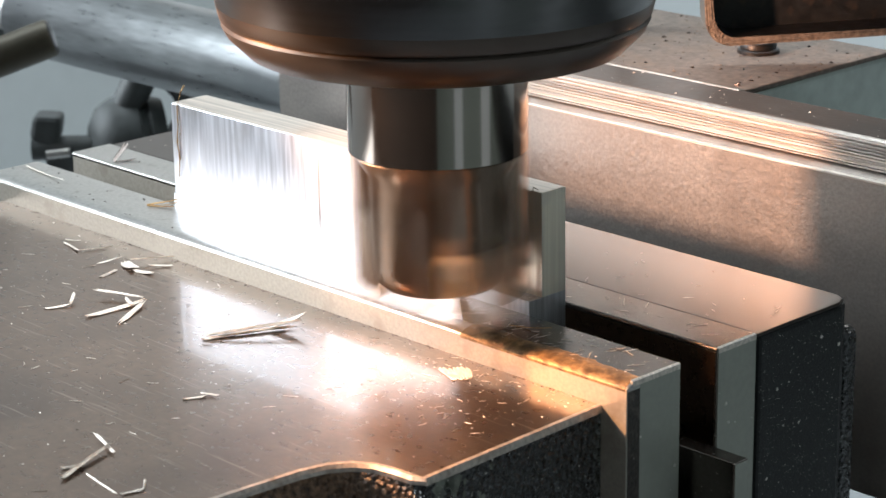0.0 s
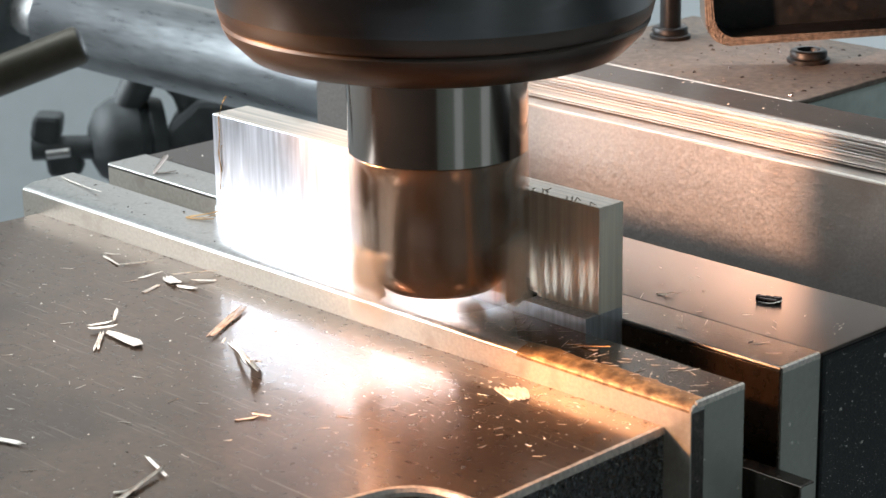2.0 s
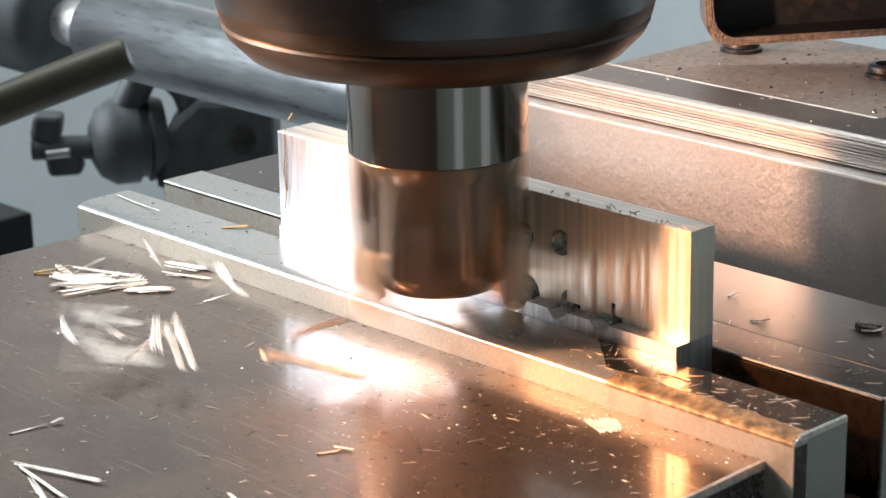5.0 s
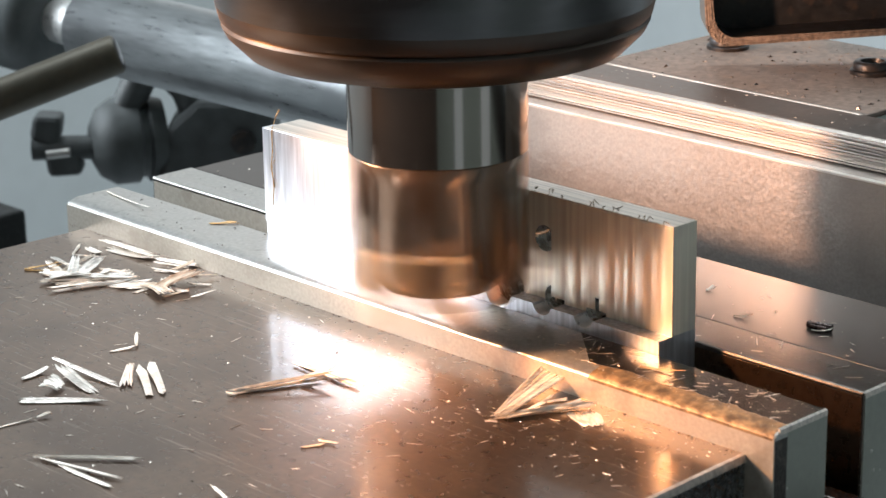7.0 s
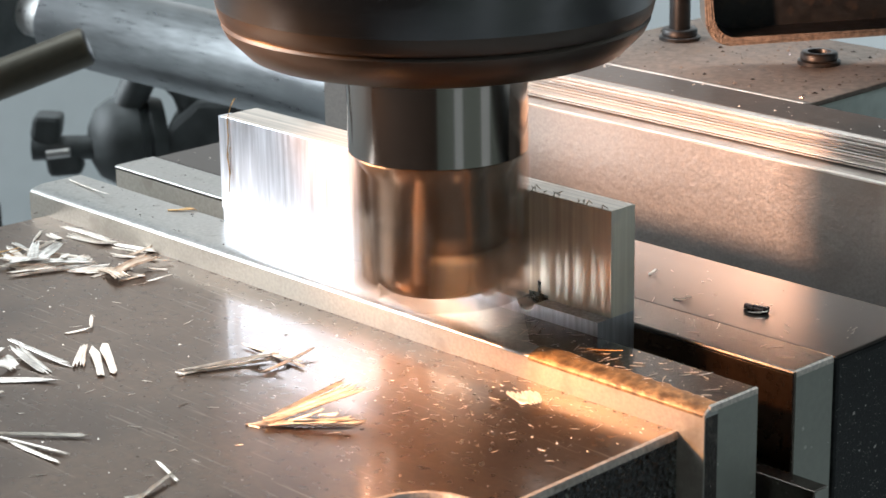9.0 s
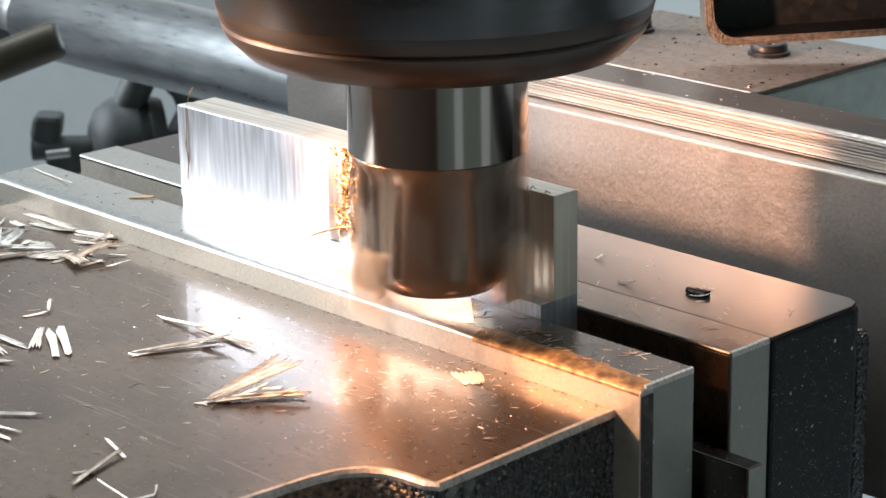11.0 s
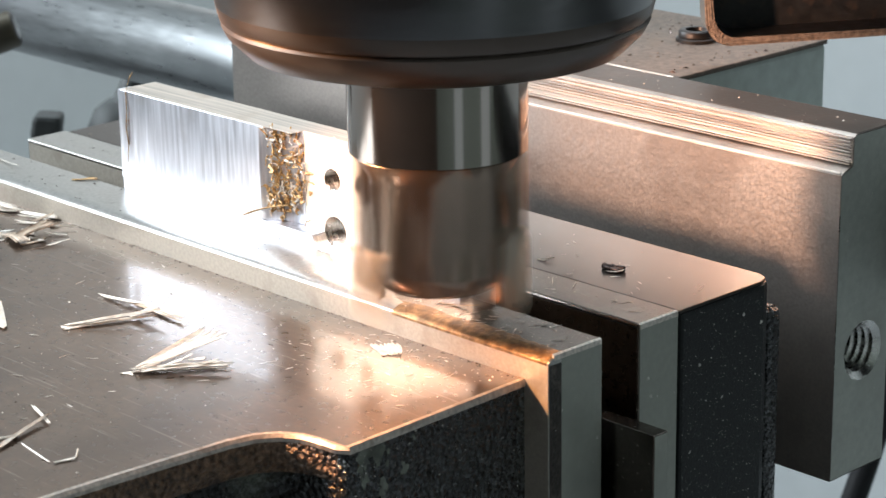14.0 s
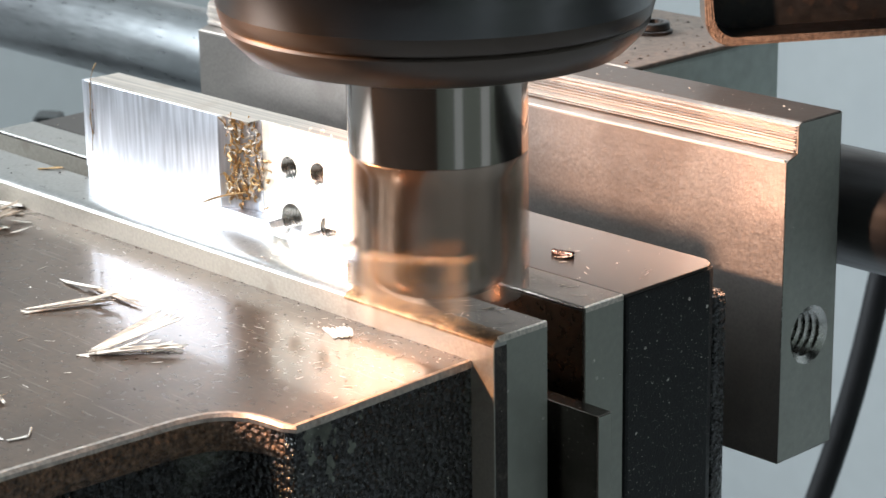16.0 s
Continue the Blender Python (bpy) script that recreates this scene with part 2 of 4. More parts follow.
def tube(points, r, seg=10, bm=None, taper=1.0):
    bm = bm or bmesh.new()
    pts = [Vector(p) for p in points]
    rings = []
    side = Vector((0, 0, 1))
    for i, p in enumerate(pts):
        d = (pts[min(i + 1, len(pts) - 1)] - pts[max(i - 1, 0)]).normalized()
        u = d.cross(side if abs(d.dot(side)) < 0.95 else Vector((1, 0, 0))).normalized()
        w = d.cross(u)
        rad = r * (1 + (taper - 1) * i / (len(pts) - 1))
        rings.append([bm.verts.new(p + rad * (math.cos(2 * math.pi * k / seg) * u + math.sin(2 * math.pi * k / seg) * w)) for k in range(seg)])
    for p, q in zip(rings, rings[1:]):
        for k in range(seg):
            j = (k + 1) % seg
            bm.faces.new((p[k], p[j], q[j], q[k]))
    bm.faces.new(rings[0])
    bm.faces.new(rings[-1])
    return bm


def turn_to(axis, at):
    """Puts z on the axis at the spot."""
    return Matrix.Translation(at) @ Vector((0, 0, 1)).rotation_difference(Vector(axis)).to_matrix().to_4x4()


MOVING = []          # things carried by the machine table


def carried(ob):
    MOVING.append(ob)
    return ob


# ---- room ----
def room():
    w = 1500
    floor = part("floor", box(-w, w, -w, w, -960, -900, 0), FLOORM)
    tagged(floor, "pale grey concrete workshop floor", "floor", kind="structure")
    ceil = part("ceiling", box(-w, w, -w, w, 1700, 1760, 0), WALLP)
    tagged(ceil, "pale plain workshop ceiling", "ceiling", kind="structure")
    for name, b in (("wall_north", (-w, w, w, w + 60)), ("wall_south", (-w, w, -w - 60, -w)), ("wall_west", (-w - 60, -w, -w, w)), ("wall_east", (w, w + 60, -w, w))):
        ob = part(name, box(*b, -900, 1700, 0), {"wall_south": DIMWALL, "wall_east": DIMGREEN}.get(name, WALLP))
        tagged(ob, {"wall_south": "dark brown boarded workshop wall", "wall_east": "dim grey-green workshop wall"}.get(name, "pale grey painted workshop wall"), "wall", kind="structure")

    # unseen pale panel and slab, added to brighten reflections from the east
    door = part("pale_panel", box(w - 14, w - 1, -640, -330, -900, 1150, 4), WALLP)
    tagged(door, "unseen pale panel added on the east wall for reflections", "door", kind="structure")
    pale_slab = part("pale_slab", box(w - 40, w - 1, 330, 700, -900, 1700, 4), WALLP)
    tagged(pale_slab, "unseen pale slab added on the east wall for reflections", "pillar", kind="structure")


room()


# ---- vise ----
def vise():
    v = carried(thing("machine_vise", "black cast machine vise with ground steel jaws, clamped on the table", "vise"))
    # front jaw casting with a ground top and a scooped flank
    right = [(-4.6, 1.2), (-3.5, -32.8), (-5.1, -33.4), (-8.0, -33.6), (-11.0, -34.2), (-13.5, -35.8), (-15.3, -38.4), (-16.2, -42.1), (-16.8, -50.0), (-17.8, -65.8), (-19.4, -111.2)]
    left = [(-150 - x, y) for x, y in reversed(right)]
    outline = right + left
    fc = part("front_casting", prism(outline, "z", -60, -4.6, 0.5), CRACKLE, v, "black rough cast front jaw body")
    # flaked patches in the black paint, thickest by the front corner
    rng = random.Random(77)
    for k in range(22):
        cy, cz = -31.6 + abs(rng.gauss(0, 3.6)), -5.6 - abs(rng.gauss(0, 3.6))
        size = rng.choice((0.35, 0.5, 0.8, 1.2))
        blob = []
        for q in range(16):
            r = size * rng.uniform(0.3, 1.2)
            blob.append((min(0.0, max(-32.2, cy + r * math.cos(q * math.pi / 8))), min(-5.0, cz + 1.5 * r * math.sin(q * math.pi / 8))))
        lean = 1.1 / 34.0
        bm = prism(blob, "x", -3.6, -3.46)
        for v0 in bm.verts:
            v0.co.x -= (v0.co.y + 32.8) * lean
        part("bare_patch", bm, FLAKED, fc, "grey-green patch of flaked paint", smooth=None)
    # worn pale edge of the ground top
    bm = bmesh.new()
    rows = []
    for k, (x, y) in enumerate(right):
        (xa, ya), (xb, yb) = right[max(k - 1, 0)], right[min(k + 1, len(right) - 1)]
        d = Vector((xb - xa, yb - ya, 0)).normalized()
        nrm = Vector((-d.y, d.x, 0))
        wide = 0.28 if k < 2 else 0.5
        rows.append([bm.verts.new(Vector((x, y, z)) + nrm * out) for out, z in ((-0.45, -4.16), (0.05, -4.22), (wide, -4.65), (wide, -5.2))])
    for p, q in zip(rows, rows[1:]):
        for m in range(3):
            bm.faces.new((p[m], p[m + 1], q[m + 1], q[m]))
    part("worn_edge", bm, WORN, fc, "pale worn edge of the ground top", smooth=30)
    # rough sloping shoulder along the scoop, lamp warmth put into its rusty brown
    scoop = right[2:]
    bm = bmesh.new()
    rows = []
    for k, (x, y) in enumerate(scoop):
        (xa, ya), (xb, yb) = scoop[max(k - 1, 0)], scoop[min(k + 1, len(scoop) - 1)]
        d = Vector((xb - xa, yb - ya, 0)).normalized()
        nrm = Vector((-d.y, d.x, 0))
        fade = min(1.0, k / 2)
        rows.append([bm.verts.new(Vector((x, y, z)) + nrm * out * fade) for out, z in ((-0.2, -4.35), (0.15, -4.55), (0.5, -5.2), (0.9, -6.4), (1.0, -8.1), (0.6, -9.2), (-0.5, -9.9))])
    for p, q in zip(rows, rows[1:]):
        for m in range(6):
            bm.faces.new((p[m], p[m + 1], q[m + 1], q[m]))
    part("cast_shoulder", bm, RUSTY_LIT, fc, "gritty cast shoulder below the ground top, rusty brown warmed for lamp light", smooth=60)
    top = [(x + (0.25 if x < -75 else -0.25), y + 0.1) for x, y in outline]
    part("front_top", prism(top, "z", -4.7, -4.2, 0.2), GROUND_TOP, fc, "ground, scratched and stained flat top")
    # front jaw plate with a chamfered front edge
    fj = part("front_jaw_plate", prism([(0.0, -60), (0.0, -0.95), (0.35, -0.55), (1.1, -0.25), (2.3, 0.0), (10.7, 0.0), (10.7, -60)], "x", -150, 0, 0.25), JAW, v, "hardened steel jaw plate with a chamfered edge")
    rj = part("rear_jaw_plate", box(-150.3, 0, 18.2, 26.7, -60, 0.1, 0.35), SHADE_STEEL, v, "hardened steel jaw plate")
    part("jaw_face", box(-149.9, -0.1, -0.02, 0.4, -40, -0.95, 0.0), JAW_FACE, fj, "blasted, warm-toned front face of the jaw")
    # one face in two tones: gap shade and window light are in the colours
    part("grip_face", box(-75, -0.35, 18.165, 18.4, -60, -0.6, 0.0), GRIP, rj, "polished grip face, darkened for the shaded gap")
    part("grip_face", box(-149.9, -100, 18.165, 18.4, -60, -0.6, 0.0), JAW_FACE, rj, "grip face end, paled for the window light")
    rng = random.Random(19)

    def ragged(xa, xb, y, sway):
        """A wandering edge along x."""
        out, x, w = [], xa, 0.0
        while x < xb:
            w = 0.7 * w + rng.uniform(-sway, sway)
            out.append((x, y + w))
            x += rng.uniform(0.4, 1.0)
        return out
    inner = ragged(-27, -0.5, 3.4, 0.3)
    part("rust_margin", prism([(-0.35, 2.35), (-33, 2.35)] + inner + [(-0.35, 3.6)], "z", -0.2, 0.006), RUST, fj, "browned rusty margin along the front edge", smooth=None)
    part("rust_margin", prism([(-0.03, -1.3), (-0.02, -0.94), (0.34, -0.53), (1.09, -0.23), (2.28, 0.015), (2.4, 0.015), (2.4, -0.4), (0.3, -1.3)], "x", -31, -0.35), RUST, fj, "rust over the worn front arris", smooth=30)
    # shade and reflections of the cutter are put into this patch's colour
    part("shade_patch", prism([(x, y + 0.05) for x, y in inner] + [(-0.4, 3.7), (-0.4, 10.5), (-42, 10.5), (-33, 2.45)], "z", -0.2, 0.004), SHADE_STEEL, fj, "jaw top stretch darkened for shade and cutter reflections", smooth=None)
    # window light on the left end is painted by this lighter skin
    part("lit_end", box(-150.31, -63, 18.185, 26.71, -0.55, 0.106, 0.3), JAW_REAR, rj, "grey end of the jaw plate, lightened for the window light")
    part("jaw_end", box(-0.4, 0.03, 2.5, 10.5, -60, -0.75, 0.0), JAW_END, fj, "matte grey jaw end")
    part("jaw_end", box(-0.4, 0.03, 18.5, 26.5, -60, -0.75, 0.0), JAW_END, rj, "matte grey jaw end")
    part("corroded_strip", box(-0.4, 0.04, 0.15, 2.48, -60, -1.3, 0.0), PITTED, fj, "dark pitted strip on the jaw end")
    for ya, yb in ((1.0, 10.5), (18.5, 26.5)):
        part("end_chamfer", prism([(-0.3, 0.13), (0.03, -0.05), (0.07, -0.75), (-0.3, -0.75)], "y", ya, yb), SAWN, fj if ya < 5 else rj, "bright chamfer on the jaw end", smooth=None)
    back = [(0.4, 26.75), (0.4, 45.5), (-0.4, 47.4), (-2.2, 48.4), (-148, 48.4), (-150, 46), (-150, 26.75)]
    rc = part("rear_casting", prism(back, "z", -70, -0.5, 0.6), BLACK, v, "black crackle painted rear jaw body")
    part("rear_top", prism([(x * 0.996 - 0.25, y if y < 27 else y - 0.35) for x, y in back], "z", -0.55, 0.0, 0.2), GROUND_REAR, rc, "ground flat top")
    part("rear_lip", box(-147, -1.2, 48.3, 52.5, -70, -5.5, 1.6, 3), CRACKLE, rc, "rough unpainted cast lip")
    part("bed", box(-140, -12, -100, 60, -90, -58, 1.5), BLACK, v, "black vise bed")
    par = part("parallel", box(-118, 8.2, 12.2, 15.2, -45, -12.6, 0.2), SHADE_STEEL, v, "thin steel parallel strip between the jaws")
    part("strip_end", box(8.15, 8.24, 12.4, 15.0, -44.8, -12.8, 0.0), JAW_END, par, "matte grey strip end")
    return v


vise()


# ---- rear plate, shaft and block ----
def rear_bar():
    ob = carried(thing("steel_bar", "upright steel plate with a planed rebate and a threaded end hole", "steel plate"))
    prof = [(61.7, -36.6), (61.7, 13.0), (62.3, 13.3), (64.5, 14.0), (64.6, 18.4), (65.2, 18.7), (75.5, 18.6), (75.5, -36.6)]
    bm = prism(prof, "x", -143.6, 1.58, 0.0)
    bmesh.ops.delete(bm, geom=[f for f in bm.faces if all(v.co.x > 1 for v in f.verts)], context="FACES_ONLY")
    pl = part("plate", bm, BAR, ob, smooth=20)
    part("top_strip", box(-143.5, 1.45, 65.6, 75.4, 18.5, 18.78, 0.08, 1), OXIDE, pl, "dark oxidised top edge")
    # end face with the bore
    bm = bmesh.new()
    rim = [(y, z) for y, z in prof]
    es = []
    vs = [bm.verts.new((1.6, y + (0.15 if y < 70 else -0.15), z + (0.15 if z < 0 else -0.15))) for y, z in rim]
    es += [bm.edges.new((vs[i], vs[(i + 1) % len(vs)])) for i in range(len(vs))]
    cy, cz, r = 69.0, -16.6, 4.8
    cs = [bm.verts.new((1.6, cy + r * math.cos(k * math.pi / 16), cz + r * math.sin(k * math.pi / 16))) for k in range(32)]
    es += [bm.edges.new((cs[i], cs[(i + 1) % 32])) for i in range(32)]
    bmesh.ops.triangle_fill(bm, edges=es, use_beauty=True)
    ef = part("end_face", bm, BAR_END, ob, "dull grey ground end face", smooth=None)
    prof = [(4.8, 0)]
    for k in range(9):
        prof += [(3.7, -0.8 - k * 1.4), (4.7, -1.4 - k * 1.4)]
    prof += [(3.9, -14)]
    bm = lathe(prof, 32, turn_to((1, 0, 0), (1.58, cy, cz)), closed=True)
    part("threaded_hole", bm, THREAD, ef, "bright threaded bore")
    rng = random.Random(12)
    for k in range(9):
        z = 14.25 + k * 0.48
        part("planing_ridge", box(-143.4, 1.3, 64.1 - rng.uniform(0.0, 0.5), 64.75, z - 0.15, z + rng.uniform(0.0, 0.14), 0.05, 1), SAWN if k in (1, 3, 4, 7) else BAR, pl)
    part("bright_arris", box(-143.4, -43, 74.9, 75.6, 18.3, 18.86, 0.12, 1), SAWN, pl, "bright rear edge of the plate")
    part("bright_arris", box(-143.4, 1.4, 61.66, 62.3, 12.8, 13.34, 0.12, 1), SAWN, pl, "bright lower edge of the rebate")
    return ob


rear_bar()


def clamp_block():
    ob = carried(thing("clamp_block", "grey painted block with a dusty brown top and black bolts", "block"))
    part("body", box(-99.8, -43.4, 75.8, 117.5, -34, 17.6, 0.8), PAINT, ob, "grey-green painted sides")
    part("cover", box(-99.6, -43.2, 75.7, 117.7, 17.5, 18.4, 0.3), DUSTY, ob, "dusty brown top plate")


clamp_block()


def bolt(x, y, label):
    ob = carried(thing("cap_bolt", label, "bolt", "bolts on the clamp block", at=(x, y, 18.3)))
    part("washer", lathe([(3.4, 0), (3.7, 0.1), (3.7, 0.7), (3.4, 0.9), (1.5, 0.9)], 32), BOLT, ob, smooth=48)
    part("head", lathe([(3.0, 0.85), (3.2, 1.0), (3.2, 1.9), (2.9, 2.2), (2.0, 2.2), (1.8, 1.2)], 32), BOLT, ob, smooth=48)
    return ob


bolt(-59.8, 101, "black socket head bolt in the dusty block")
tall = bolt(-90, 100, "tall black stud with a nut in the dusty block")
part("stud", lathe([(1.9, 1.2), (1.9, 26), (1.5, 26.4)], 24), BOLT, tall, smooth=48)


def shaft():
    ob = carried(thing("round_shaft", "thick grey drawn steel shaft behind the vise", "shaft", at=(0, 85, 0.3)))
    r = 9.6
    ax = turn_to((1, 0, 0), (0, 0, 0))
    part("tube", lathe([(4, -261.2), (r - 0.8, -261), (r, -260.2), (r, -99)], 64, ax), SHAFT, ob, smooth=48)
    part("spigot", lathe([(5.2, -277), (5.4, -276), (5.4, -261)], 40, ax), SILVER, ob, "bright turned spigot", smooth=48)
    part("collar", lathe([(10, -312), (14, -310), (14, -277), (11, -274)], 48, ax), DARK, ob, "black collar", smooth=48)
    part("sleeve", lathe([(r - 0.6, -44), (r, -43.4), (r, 120), (r - 0.6, 120.6)], 64, ax), SLEEVE, ob, "black sleeve with rust on its top", smooth=48)


shaft()


def lever():
    ob = carried(thing("clamp_lever", "worn olive-brown round lever rod beside the shaft", "lever", at=(-222.6, 64, 3.6)))
    d = Vector((-0.571, -0.751, -0.331)).normalized()
    part("rod", lathe([(3.8, 0), (4.2, 0.6), (4.2, 90)], 40, turn_to(d, (0, 0, 0))), BRASSY, ob, smooth=48)
    part("end_cap", lathe([(2.4, -0.4), (3.4, -0.3), (3.8, 0.05), (1.5, 0.1)], 40, turn_to(d, (0, 0, 0))), BOLT, ob, "dark worn rod end", smooth=48)


lever()


def left_block():
    ob = carried(thing("black_stop_block", "black painted block standing on the table", "block"))
    part("body", box(-360, -317, 58, 99.5, -140, -57, 1.0), BLACK, ob)


left_block()


def cable():
    ob = carried(thing("power_cable", "black rubber cable hanging behind the vise", "cable"))
    part("sheath", tube([(-126 + 2.2 * math.sin(k / 4), 238 + 2.6 * k, -152 + 5.6 * k) for k in range(22)], 3.3, 16), RUBBER, ob, smooth=48)


cable()


# ---- workpiece ----
def arc(cx, cy, r, a0, a1, n):
    return [(cx + r * math.cos(radians(a0 + (a1 - a0) * k / n)), cy + r * math.sin(radians(a0 + (a1 - a0) * k / n))) for k in range(n + 1)]


X0, X1, YF, YC, YB, ZL, ZT = -109.7, -28.05, 10.75, 13.3, 18.15, 2.0, 17.3
TOP_HOLES = [(-58.7, 10.6, 1.9), (-51.6, 10.9, 1.9)]
LOW_HOLES = [(-58.3, 2.3, 2.6), (-49.7, 2.5, 1.9), (-41.8, 2.5, 1.9)]


def workpiece():
    w = carried(thing("aluminium_workpiece", "bright aluminium flat bar, half milled, gripped in the jaws", "workpiece"))
    ramp = arc(-65.2, 0.3, 13.0, 127, 90, 8)
    # uncut part with the curved end of the cut
    ub = part("uncut_block", prism([(X0, YF)] + ramp + [(-65.2, YB), (X0, YB)], "z", ZL, ZT, 0.12), ALU, w, "sawn uncut face with vertical streaks")
    # base strip in the jaws, notched by the low holes
    bm = bmesh.new()
    o = [(X0 - 0.15, -12.5), (X0 - 0.15, ZL)]
    for x, z, r in LOW_HOLES:
        a = math.degrees(math.asin((ZL - z) / r))
        o += arc(x, z, r, 180 - a, 360 + a, 14)
    o += [(X1, ZL), (X1, -12.5)]
    bs = part("base_strip", prism(o, "y", YF - 0.1, YB, 0.0), ALU, w, "uncut strip held in the jaws", smooth=30)
    # milled web with bored holes
    bm = bmesh.new()
    o = [(-65.1, ZT), (-65.1, ZL)]
    for x, z, r in LOW_HOLES:
        a = math.degrees(math.asin((ZL - z) / r))
        o += arc(x, z, r, 180 - a, a, 14)
    o += [(X1, ZL), (X1, ZT)]
    for y in (YC, YB):
        vs = [bm.verts.new((x, y, z)) for x, z in o]
        es = [bm.edges.new((vs[i], vs[(i + 1) % len(vs)])) for i in range(len(vs))]
        for x, z, r in TOP_HOLES:
            cs = [bm.verts.new((x + r * math.cos(k * math.pi / 12), y, z + r * math.sin(k * math.pi / 12))) for k in range(24)]
            es += [bm.edges.new((cs[i], cs[(i + 1) % 24])) for i in range(24)]
        bmesh.ops.triangle_fill(bm, edges=es, use_beauty=True)
    for p, q in (((X1, ZL), (X1, ZT)), ((X1, ZT), (-65.1, ZT))):
        bm.faces.new([bm.verts.new(c) for c in ((p[0], YC, p[1]), (q[0], YC, q[1]), (q[0], YB, q[1]), (p[0], YB, p[1]))])
    bmesh.ops.remove_doubles(bm, verts=bm.verts, dist=0.001)
    mw = part("milled_web", bm, MILLED, w, "freshly milled shiny face", smooth=30)
    # cutter marks, each pass a slightly different depth
    rng = random.Random(4)
    x = X1 - 0.3
    while x > -49:
        wd = rng.uniform(1.0, 2.9)
        d = rng.uniform(0.04, 0.22)
        part("cutter_mark", prism([(x, YC - 0.002), (x - wd * 0.5, YC - d), (x - wd, YC - 0.002)], "z", ZL + 0.6, ZT - 0.25, 0.0), MILLED, mw, smooth=60)
        x -= wd + rng.uniform(0.1, 0.8)
    part("top_skin", box(X0 + 0.15, -65.4, YF + 0.2, YB - 0.15, ZT - 0.02, ZT + 0.05, 0.0), SAWN, ub, "sawn top edge with long saw lines")
    part("top_skin", box(-65.4, X1 - 0.1, YC + 0.15, YB - 0.15, ZT - 0.02, ZT + 0.05, 0.0), SAWN, mw, "sawn top edge with long saw lines")
    for x, z, r in LOW_HOLES:
        prof = []
        for k in range(5):
            prof += [(r, -k * 0.55), (r - 0.3, -0.27 - k * 0.55)]
        bm = lathe(prof, 28, turn_to((0, -1, 0), (x, YF - 0.1, z)), closed=True)
        bmesh.ops.transform(bm, matrix=Matrix.Translation((0, 0, 0)), verts=bm.verts)
        bmesh.ops.delete(bm, geom=[v for v in bm.verts if v.co.z > ZL + 0.02], context="VERTS")
        part("half_thread", bm, SILVER, bs, "bright half thread in the lip")
    for k in range(14):
        x, up = rng.uniform(-60, X1 - 0.5), rng.uniform(0.3, 1.6)
        pts = [(x + 0.35 * i * rng.uniform(-0.6, 1.0), YC + 0.1 + 0.12 * i, ZT + up * math.sin(i * 0.9) * 0.7) for i in range(4)]
        part("burr", tube(pts, 0.08, 5), CHIP, mw, smooth=None)
    for x, z, r in TOP_HOLES + LOW_HOLES:
        prof = []
        for k in range(8):
            prof += [(r, 0.0 + k * 0.6), (r - 0.3, 0.3 + k * 0.6)]
        bm = lathe(prof, 28, turn_to((0, 1, 0), (x, YC + 0.05, z)), closed=True)
        part("threaded_hole", bm, THREAD, mw, "dark tapped hole")
    return w


workpiece()


def stock_strip():
    """The metal still to be cut: it keeps its end at the cutter while the bar is fed in."""
    ob = thing("uncut_stock", "bright uncut aluminium ahead of the cutter", "workpiece")
    part("strip", box(-80.0, -42.9, YF + 0.06, YC + 0.05, ZL + 0.01, ZT - 0.08, 0.0), ALU, ob)
    return ob


STOCK = stock_strip()


# ---- spindle ----
AX, AY = -35.2, 0.3


def cutter():
    ob = thing("milling_cutter", "spinning polished steel end mill with four lands and bright inserts", "milling cutter", at=(AX, AY, 0))
    part("shank", lathe([(12.2, 25.25), (12.4, 25.35), (12.4, 60), (11, 60.2)], 96), SHANK, ob, "polished round shank", smooth=48)
    # slim core with four lands that carry the inserts
    part("core", lathe([(5.5, 5.6), (8.2, 6.0), (9.4, 7.2), (9.6, 9.0), (9.9, 22.0), (12.2, 25.3)], 64), HEAD, ob, "slim core, brown with warm reflections in its colour", smooth=48)
    for q in range(4):
        o = [(8.8 * math.cos(radians(a)), 8.8 * math.sin(radians(a))) for a in (42, 20, -2)] + [(r * math.cos(radians(a)), r * math.sin(radians(a))) for a, r in ((-1, 11.6), (4, 12.45), (14, 12.5), (26, 12.5), (34, 12.1), (40, 10.6))]
        bm = prism(o, "z", 5.2, 25.25, 0.25)
        bmesh.ops.transform(bm, matrix=Matrix.Rotation(radians(90 * q), 4, "Z"), verts=bm.verts)
        part("land", bm, HEAD, ob, "curved land behind a chip flute", smooth=30)
    for q in range(2):
        m = Matrix.Rotation(radians(180 * q - 5), 4, "Z")
        bm = box(9.0, 12.9, -1.0, 1.0, 2.1, 12.5, 0.3)
        bmesh.ops.transform(bm, matrix=m, verts=bm.verts)
        part("insert", bm, MILLED, ob, "carbide cutting insert")
    return ob


CUTTER = cutter()


def nut():
    ob = thing("collet_nut", "black oxide collet nut, blurred by spinning", "collet nut", at=(AX, AY, 0))
    part("nut_face", lathe([(12.6, 39.2), (18.5, 38.2), (21.0, 38.4)], 128, closed=True), NUT, ob, "flat ring-shaped underside", smooth=48)
    part("bevel_ring", lathe([(21.0, 38.4), (25.6, 39.6), (28.2, 42.2), (28.9, 43.6), (28.6, 44.0), (29.1, 44.5), (29.6, 46.5)], 128, closed=True), BEVEL, ob, "rounded bevel with brown lamp glow in its colour", smooth=48)
    part("sleeve", lathe([(29.6, 46.5), (30.2, 50), (30.4, 52), (30.4, 95), (12, 95)], 128, closed=True), NUT, ob, "black oxide sleeve", smooth=48)
    return ob


